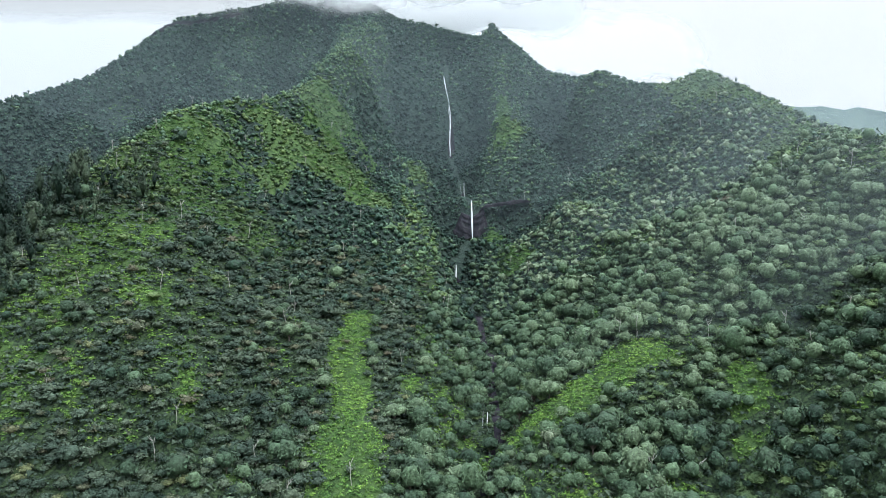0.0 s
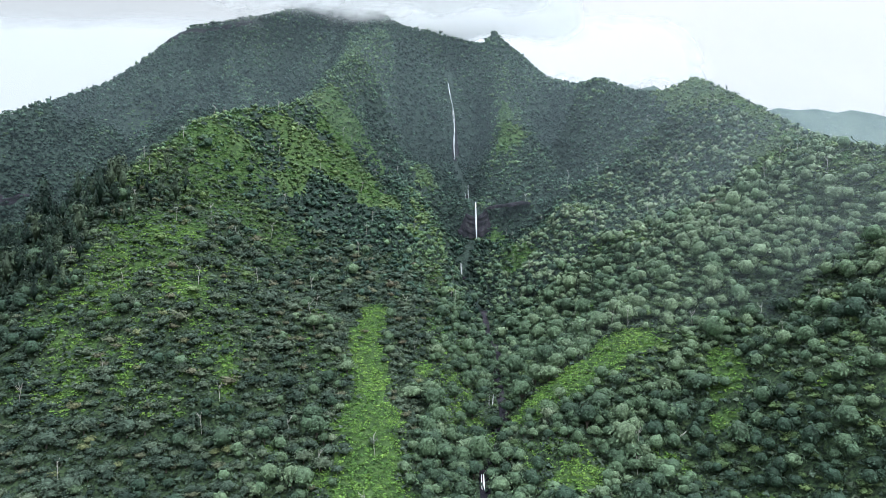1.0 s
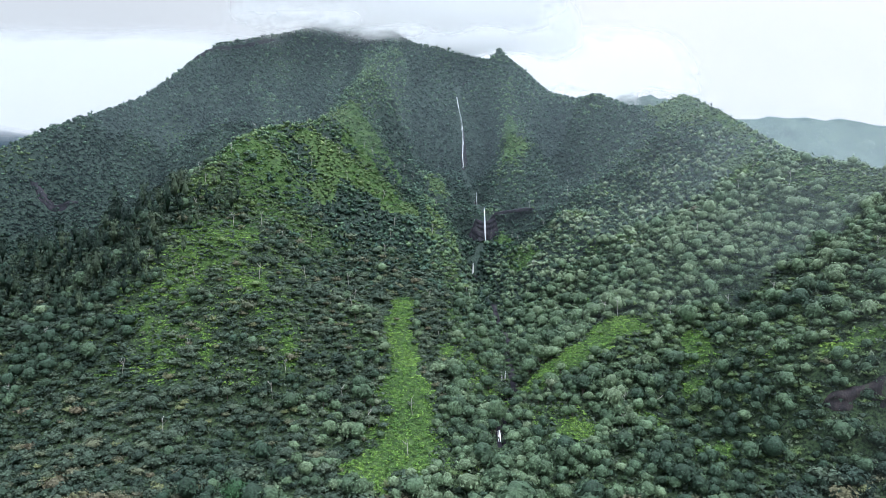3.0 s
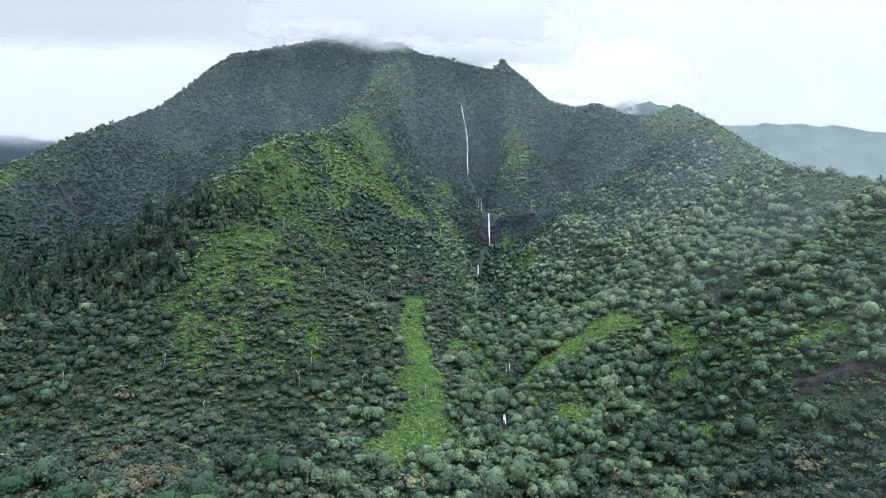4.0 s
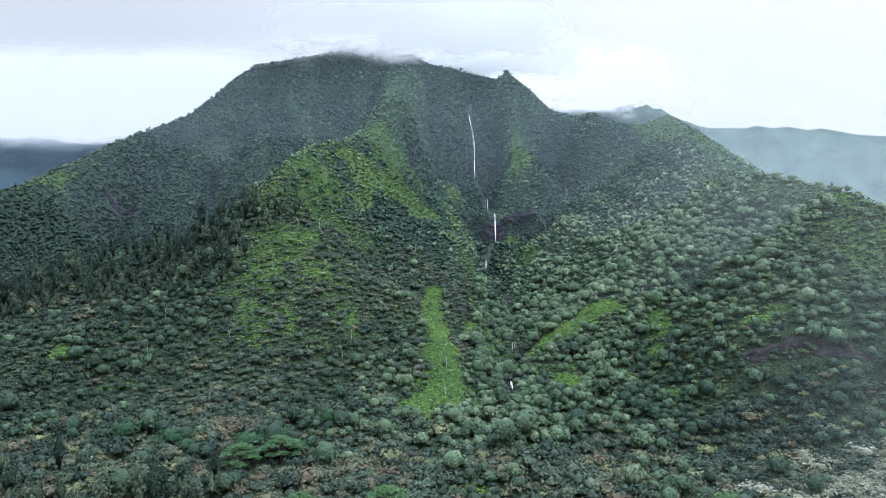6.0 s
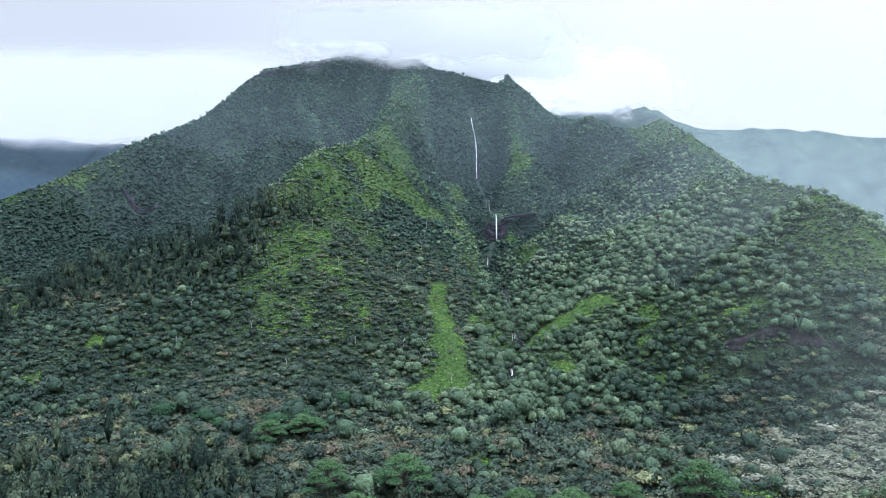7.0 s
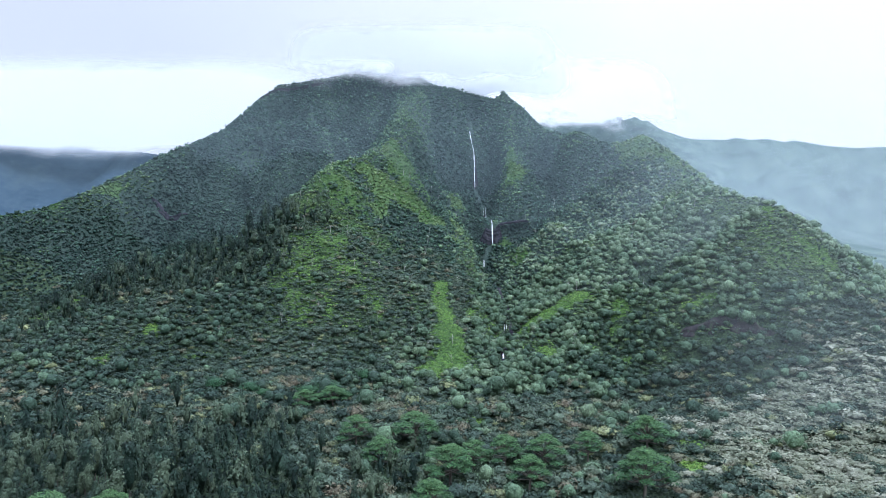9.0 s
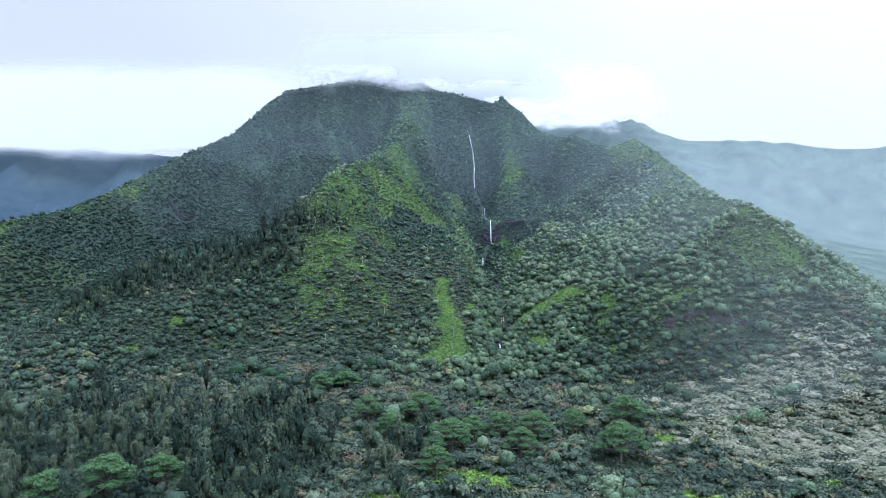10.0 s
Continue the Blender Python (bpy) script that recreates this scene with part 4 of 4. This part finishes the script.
waterfall("tall thin white waterfall down a dark rock chute", [(0.6, 599, 190), (1.8, 595, 182), (4, 588, 169), (5.8, 580, 153), (5.8, 573, 143), (5.3, 568, 132), (5.5, 562, 121)], 2, 0.36, 0.5, 11)
waterfall("short white waterfall above the dark cliff", [(13, 489.5, 96), (13, 488.5, 90), (13.3, 488, 85)], 2, 0.5, 1.4, 12)
waterfall("white waterfall dropping over the dark cliff", [(17, 435, 81.5), (17, 432.2, 78), (17, 430.2, 69), (17.3, 428, 58)], 2, 0.4, 0.7, 13)
waterfall("small split waterfall in the wooded gully", [(7, 377, 45.5), (7, 376, 42), (7, 375, 36.5)], 2, 0.4, 1.3, 14)
waterfall("small white fall in the stream bed", [(12.8, 218, 8), (12.6, 216.5, 5.5), (12.5, 215, 2.5)], 2, 0.35, 0.5, 15)
waterfall("small white riffle low in the stream", [(7.8, 173, -4), (7.6, 171, -5.6), (7.4, 169, -6.8)], 2, 0.4, 0.6, 16)


# ---- clouds about the summit ----
def cloud_material(name, density, scale, foot=(0.05, 0.4), ragged=0.5, tint=(0.96, 0.98, 0.99, 1)):
    """Drifting vapour: a ragged foot, soft ends and a thinning top."""
    m, nodes, links, bsdf = material(name)
    nodes.remove(bsdf)

    def ramped(source, start, end):
        s = nodes.new("ShaderNodeMapRange")
        s.interpolation_type = "SMOOTHERSTEP"
        s.inputs["From Min"].default_value, s.inputs["From Max"].default_value = start, end
        links.new(source, s.inputs["Value"])
        return s.outputs[0]

    def maths(kind, a, b):
        n = nodes.new("ShaderNodeMath")
        n.operation = kind
        for k, v in enumerate((a, b)):
            if isinstance(v, float):
                n.inputs[k].default_value = v
            else:
                links.new(v, n.inputs[k])
        return n.outputs[0]

    co, sep = nodes.new("ShaderNodeTexCoord"), nodes.new("ShaderNodeSeparateXYZ")
    links.new(co.outputs["Generated"], sep.inputs[0])
    mp, n = nodes.new("ShaderNodeMapping"), nodes.new("ShaderNodeTexNoise")
    mp.inputs["Scale"].default_value = (scale, scale, scale * 1.8)
    links.new(co.outputs["Object"], mp.inputs[0])
    links.new(mp.outputs[0], n.inputs[0])
    n.inputs["Scale"].default_value, n.inputs["Detail"].default_value = 1.0, 4.0
    wave = maths("MULTIPLY", maths("SUBTRACT", n.outputs[0], 0.5), ragged)
    body = ramped(maths("ADD", sep.outputs[2], wave), *foot)
    body = maths("MULTIPLY", body, ramped(sep.outputs[2], 1.0, 0.4))
    body = maths("MULTIPLY", body, ramped(maths("PINGPONG", sep.outputs[0], 0.5), 0.0, 0.27))
    body = maths("MULTIPLY", body, ramped(n.outputs[0], 0.0, 0.6))
    dense = nodes.new("ShaderNodeMath")
    dense.operation, dense.use_clamp = "MULTIPLY", True
    dense.inputs[1].default_value = density
    links.new(body, dense.inputs[0])
    clear, lit, glow = nodes.new("ShaderNodeBsdfTransparent"), nodes.new("ShaderNodeBsdfDiffuse"), nodes.new("ShaderNodeBsdfTranslucent")
    lit.inputs[0].default_value = glow.inputs[0].default_value = tint
    both, mix = nodes.new("ShaderNodeMixShader"), nodes.new("ShaderNodeMixShader")
    links.new(lit.outputs[0], both.inputs[1])
    links.new(glow.outputs[0], both.inputs[2])
    links.new(dense.outputs[0], mix.inputs[0])
    links.new(clear.outputs[0], mix.inputs[1])
    links.new(both.outputs[0], mix.inputs[2])
    links.new(mix.outputs[0], nodes["Material Output"].inputs["Surface"])
    return m


M_WISP = cloud_material("cloud_wisp", 0.8, 0.03, (0.15, 0.75), 0.7, (0.9, 0.92, 0.93, 1))
M_CLOUDCAP = cloud_material("summit_cloud", 3.4, 0.016, (0.1, 0.55), 0.5, (0.84, 0.86, 0.865, 1))
M_CLOUDBANK = cloud_material("cloud_bank", 3.0, 0.012, (0.05, 0.4), 0.4)
M_CLOUDGREY = cloud_material("grey_cloud", 3.0, 0.005, (0.05, 0.3), 0.2, (0.85, 0.88, 0.89, 1))
M_MIST = cloud_material("valley_mist", 0.056, 0.006, (0.0, 0.5), 0.2, (0.7, 0.9, 1.0, 1))
M_MIST_SIDE = cloud_material("bright_mist", 0.085, 0.008, (0.0, 0.35), 0.2, (0.82, 0.96, 0.95, 1))
M_MIST_EAST = cloud_material("ridge_mist", 0.085, 0.008, (0.0, 0.4), 0.2, (0.76, 0.92, 1.0, 1))
M_MIST_FAR = cloud_material("far_mist", 0.2, 0.004, (0.0, 0.3), 0.1, (0.82, 0.93, 1.0, 1))


def cloud(label, at, size, mat, seed, layers=1, slant=0.95, category="cloud"):
    """A bank of cloud or mist: billowing veils, one behind another."""
    base = tagged(new(category), label, category, group="clouds on the mountain" if category == "cloud" else "mist before the mountain")
    base.location = at
    for k in range(layers):
        u, v = np.meshgrid(np.linspace(-1, 1, 26), np.linspace(-1, 1, 14), indexing="ij")
        X = u * size[0] * (1 - 0.12 * k)
        Z = v * size[2] * (1 - 0.1 * k)
        Y = (k - 0.5) * size[1] + size[1] * 0.5 * fbm(X + 900, Z + 900, size[0], 3, seed + k) + size[1] * 0.6 * (u * u + v * v) + Z * slant
        ids = np.arange(26 * 14).reshape(26, 14)
        q = np.stack([ids[:-1, :-1], ids[1:, :-1], ids[1:, 1:], ids[:-1, 1:]], -1).reshape(-1, 4)
        part("veil", quick_mesh("veil", np.stack([X, Y, Z], -1).reshape(-1, 3), quads=q, smooth=True), mat, base)


cloud("thin white cloud drifting over the mountain shoulder", (-150, 625, 266), (80, 3, 26), M_WISP, 1.0, slant=0.5)
cloud("small white wisp below the summit", (-66, 622, 254), (48, 2, 17), M_WISP, 2.0, slant=0.5)
cloud("white cloud cap over the summit", (-55, 636, 289), (185, 4, 52), M_CLOUDCAP, 6.0, slant=0.2)
cloud("low white cloud behind the rock spire", (35, 690, 282), (110, 6, 48), M_CLOUDBANK, 3.0, slant=0.3)
cloud("low white cloud behind the eastern ridge", (150, 1100, 343), (270, 10, 105), M_CLOUDBANK, 4.0)
cloud("grey cloud bank over the far dark ridge", (-800, 1010, 300), (640, 20, 130), M_CLOUDGREY, 5.0)
cloud("thin pale mist hanging before the upper slopes", (-60, 455, 170), (620, 30, 260), M_MIST, 7.0, slant=0.15, category="mist")
cloud("thin pale mist against the summit face", (-60, 560, 190), (620, 30, 260), M_MIST, 11.0, slant=0.35, category="mist")
cloud("thin bright mist over the eastern ridge", (300, 340, 110), (310, 14, 190), M_MIST_EAST, 8.0, slant=0.25, category="mist")
cloud("thin bright mist along the lower eastern ridge", (290, 235, 90), (280, 20, 170), M_MIST_EAST, 12.0, slant=0.3, category="mist")
cloud("faint bright mist where light falls into the valley", (240, 60, 60), (210, 14, 150), M_MIST_SIDE, 10.0, slant=0.2, category="mist")
cloud("pale mist before the distant eastern slopes", (560, 720, 160), (420, 14, 240), M_MIST_FAR, 9.0, slant=0.2, category="mist")

# ---- trees that stand out one by one ----
def tube_mesh(name, path, r0, r1, sides=6):
    """A tapered stem along a path."""
    pts = np.array(path, float)
    n = len(pts)
    rings = []
    for k in range(n):
        d = pts[min(k + 1, n - 1)] - pts[max(k - 1, 0)]
        d /= np.linalg.norm(d)
        a = np.cross(d, (0.3, 0.9, 0.2))
        a /= np.linalg.norm(a)
        b = np.cross(d, a)
        rad = r0 + (r1 - r0) * k / (n - 1)
        rings.append([pts[k] + rad * (math.cos(2 * math.pi * s / sides) * a + math.sin(2 * math.pi * s / sides) * b) for s in range(sides)])
    ids = np.arange(n * sides).reshape(n, sides)
    q = np.stack([ids[:-1], np.roll(ids[:-1], -1, 1), np.roll(ids[1:], -1, 1), ids[1:]], -1).reshape(-1, 4)
    return quick_mesh(name, np.array(rings).reshape(-1, 3), quads=q, smooth=True)


def crown_mesh(name, pattern, tone):
    v, t = pattern
    return quick_mesh(name, v, None, t, np.full(len(v), tone))


def tree_kind(name, label, group, lobes, leaves, size, lift, ragged, mat, bark, tones, limbs, sink, category="tree"):
    """Variants of one kind of tree in unit size: a stem, limbs and a crown."""
    made = []
    for k, tone in enumerate(tones):
        rr = np.random.default_rng(300 + 13 * k + leaves)
        base = tagged(new(name), label, category, group=group)
        part("trunk", tube_mesh("trunk", [(0, 0, -0.4), (0.03, 0.02, sink * 0.6), (0.05, -0.02, sink + 0.5)], 0.07, 0.035), bark, base)
        for s in range(limbs):
            a = rr.uniform(0, 6.28)
            part("limb", tube_mesh("limb", [(0.03, 0, sink * 0.5), (0.3 * math.cos(a), 0.3 * math.sin(a), sink + 0.25), (0.55 * math.cos(a), 0.55 * math.sin(a), sink + 0.5)], 0.04, 0.015, 4), bark, base)
        v, t = crown(rr, leaves, lobes(rr), size, lift, ragged, 0.88, True)
        v = v + np.array((0, 0, sink))
        part("crown", crown_mesh("crown", (v, t), tone), mat, base)
        made.append(base)
    return made


def stand(variants, places, seed):
    """Set trees of a kind at (x, y, radius, height, tone), taking the variant of the nearest tone."""
    r = np.random.default_rng(seed)
    first = {}
    for x, y, R, H, tone in places:
        k = int(np.clip(round(tone * (len(variants) - 1) + r.normal(0, 0.8)), 0, len(variants) - 1))
        m = pose(x, y, float(height(x, y)), 0, 0, float(r.uniform(0, 360))) @ Matrix.Diagonal((R, R, H, 1))
        if k in first:
            copy_thing(variants[k], m)
        else:
            first[k] = m
    for k, base in enumerate(variants):
        if k in first:
            base.matrix_basis = first[k]
        else:
            for o in (*base.children_recursive, base):
                bpy.data.objects.remove(o)


stand(tree_kind("kukui_tree", "round silvery green tree crown in the stream gully", "trees along the gully", dome_lobes, 230, 0.095, 0.45, 0.3, M_KUKUI, M_BARK, np.linspace(0.05, 0.95, 9), 2, 0.35), TREES["kukui_forest"], 81)
stand(tree_kind("slender_tree", "slender olive-brown tree in the crowded valley woods", "slender valley trees", column_lobes, 250, 0.105, 0.8, 0.25, M_COLUMN, M_BARK, np.linspace(0.05, 0.95, 9), 0, 0.35), TREES["slender_tree_forest"], 82)
stand(tree_kind("pale_shrub", "pale grey-green spreading shrub on the valley floor", "pale valley shrubs", layer_lobes, 150, 0.11, 1.1, 0.4, M_PALELEAF, M_BARK, np.linspace(0.1, 0.95, 7), 0, 0.35, "shrub"), TREES["pale_shrub_field"], 83)
stand(tree_kind("green_bush", "fresh green bush among ferns near the stream", "green bushes by the stream", layer_lobes, 150, 0.11, 0.9, 0.4, M_GREEN, M_BARK, np.linspace(0.1, 0.95, 7), 0, 0.35, "shrub"), TREES["green_shrubs"], 85)
stand(tree_kind("scrub_bush", "dark layered bush on the lower hillside", "hillside bushes", layer_lobes, 150, 0.11, 1.1, 0.35, M_SCRUB, M_BARK, np.linspace(0.05, 0.97, 9), 0, 0.35, "shrub"), TREES["hillside_scrub"], 84)


def umbrella_tree(seed, label):
    """A wide feathery tree: a forked trunk that carries flat tiers of small leaves, one over another."""
    rr = np.random.default_rng(seed)
    base = tagged(new("umbrella_tree"), label, "tree", group="umbrella trees on the valley floor")
    part("trunk", tube_mesh("trunk", [(0, 0, -0.1), (0.02, 0.01, 0.25), (0.0, 0.03, 0.5)], 0.045, 0.03), M_BARK, base)
    tiers = 20
    for k in range(tiers):
        a = k * 2.4 + rr.uniform(-0.3, 0.3)
        f = k / (tiers - 1)
        d = (0.78 * (1 - f) ** 0.6 + 0.05) * rr.uniform(0.75, 1.05)
        z = 0.38 + 0.55 * f + rr.uniform(-0.05, 0.05)
        cx, cy, rad = d * math.cos(a), d * math.sin(a), rr.uniform(0.2, 0.32)
        limb = part("limb", tube_mesh("limb", [(0, 0.02, 0.3 + 0.2 * f), (cx * 0.6, cy * 0.6, z - 0.12), (cx, cy, z - 0.03)], 0.02, 0.008, 4), M_BARK, base)
        n = 260
        ang, rho = rr.uniform(0, 6.283, n), np.sqrt(rr.random(n))
        c = np.stack([cx + rad * rho * np.cos(ang), cy + rad * rho * np.sin(ang), z + 0.07 * (1 - rho ** 2) + rr.normal(0, 0.012, n)], 1)
        nn = np.stack([0.35 * rho * np.cos(ang), 0.35 * rho * np.sin(ang), np.ones(n)], 1) + rr.normal(0, 0.28, (n, 3))
        nn /= np.linalg.norm(nn, axis=1)[:, None]
        t = np.cross(nn, rr.normal(size=(n, 3)))
        t /= np.linalg.norm(t, axis=1)[:, None]
        b = np.cross(nn, t)
        s = 0.026 * rr.uniform(0.6, 1.3, (n, 1))
        v = np.stack([c + t * s, c - t * s * 0.5 + b * s * 0.85, c - t * s * 0.5 - b * s * 0.85], 1).reshape(-1, 3)
        iv, it = ico()
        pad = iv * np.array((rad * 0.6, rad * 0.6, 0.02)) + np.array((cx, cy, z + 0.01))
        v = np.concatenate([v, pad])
        # tone rises with the tier, pads dark: top light and inner shade in colour
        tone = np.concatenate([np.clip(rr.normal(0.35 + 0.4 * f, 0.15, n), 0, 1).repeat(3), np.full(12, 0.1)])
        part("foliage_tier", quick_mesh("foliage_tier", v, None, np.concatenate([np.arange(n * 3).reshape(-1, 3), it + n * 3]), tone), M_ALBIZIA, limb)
    return base


UMBRELLA = [umbrella_tree(400 + k, "wide bright green umbrella-shaped tree with flat tiers") for k in range(4)]
r = np.random.default_rng(90)
for k, (x, y, R, H) in enumerate(UMBRELLA_PLACES):
    m = pose(x, y, float(height(x, y)), 0, 0, float(r.uniform(0, 360))) @ Matrix.Diagonal((R, R, H, 1))
    if k < len(UMBRELLA_PLACES) - len(UMBRELLA):
        copy_thing(UMBRELLA[k % len(UMBRELLA)], m)
    else:
        UMBRELLA[len(UMBRELLA_PLACES) - 1 - k].matrix_basis = m

ROUND = tree_kind("round_tree", "deep green round tree standing over the valley scrub", "deep green valley trees", dome_lobes, 420, 0.075, 0.5, 0.4, M_ALBIZIA, M_BARK, (0.0, 0.1, 0.2), 3, 0.5)
stand(ROUND, [(-141, 112, 6, 6, 0.0), (-121, 105, 6.5, 5.5, 0.5), (-84, 112, 7, 5.5, 1.0), (-68, 126, 5, 6, 0.5), (-114, 99, 4.5, 4.5, 0.5), (-94, 106, 6.5, 5, 0.0), (-76, 106, 5.5, 4.5, 0.5)], 91)


def bare_tree(seed):
    rr = np.random.default_rng(seed)
    base = tagged(new("bare_tree"), "thin bleached bare trunk rising out of the canopy", "tree", group="bare trunks on the slopes")
    part("trunk", tube_mesh("trunk", [(0, 0, -1), (0.1, 0, 3), (rr.uniform(-0.4, 0.4), 0.2, 6), (rr.uniform(-0.8, 0.8), 0.2, 8.5)], 0.1, 0.05, 5), M_PALE, base)
    for k in range(3):
        a, z = rr.uniform(0, 6.28), rr.uniform(5, 7.5)
        part("branch", tube_mesh("branch", [(0, 0.15, z), (0.8 * math.cos(a), 0.8 * math.sin(a), z + 0.9), (1.3 * math.cos(a), 1.3 * math.sin(a), z + 2)], 0.07, 0.03, 4), M_PALE, base)
    return base


RIDGE = tree_kind("ridge_tree", "small dark tree standing out on the ridge line", "trees along the skyline", column_lobes, 60, 0.24, 0.7, 0.4, M_HILL, M_BARK, (0.1, 0.3, 0.5), 1, 0.5)
r = np.random.default_rng(95)
places = []
for key, count in (("west_skyline", 54), ("east_ridge", 32)):
    line = [p for p in resample(LINES[key], 3) if p[1] > 150]
    for p in (line[k] for k in r.integers(0, len(line), count)):
        R = r.uniform(0.7, 1.35)
        places.append((p[0] + r.normal(0, 2), p[1] + r.normal(0, 2), R, R * r.uniform(0.8, 1.5), r.random()))
stand(RIDGE, places, 96)

BARE = [bare_tree(500 + k) for k in range(5)]
x, y, r = scatter_plan(-150, 170, 165, 480, 27, 92)
x, y = x + r.normal(0, 6, len(x)), y + r.normal(0, 6, len(x))
keep = (r.random(len(x)) < 0.75) & (near_line(x, y, STREAM) > 8)
spots = list(zip(x[keep], y[keep]))
for k, (px, py) in enumerate(spots):
    m = pose(px, py, float(height(px, py)), float(r.normal(0, 5)), float(r.normal(0, 5)), float(r.uniform(0, 360))) @ Matrix.Diagonal((1, 1, r.uniform(0.5, 0.85), 1))
    if k < len(spots) - len(BARE):
        copy_thing(BARE[k % len(BARE)], m)
    else:
        BARE[len(spots) - 1 - k].matrix_basis = m
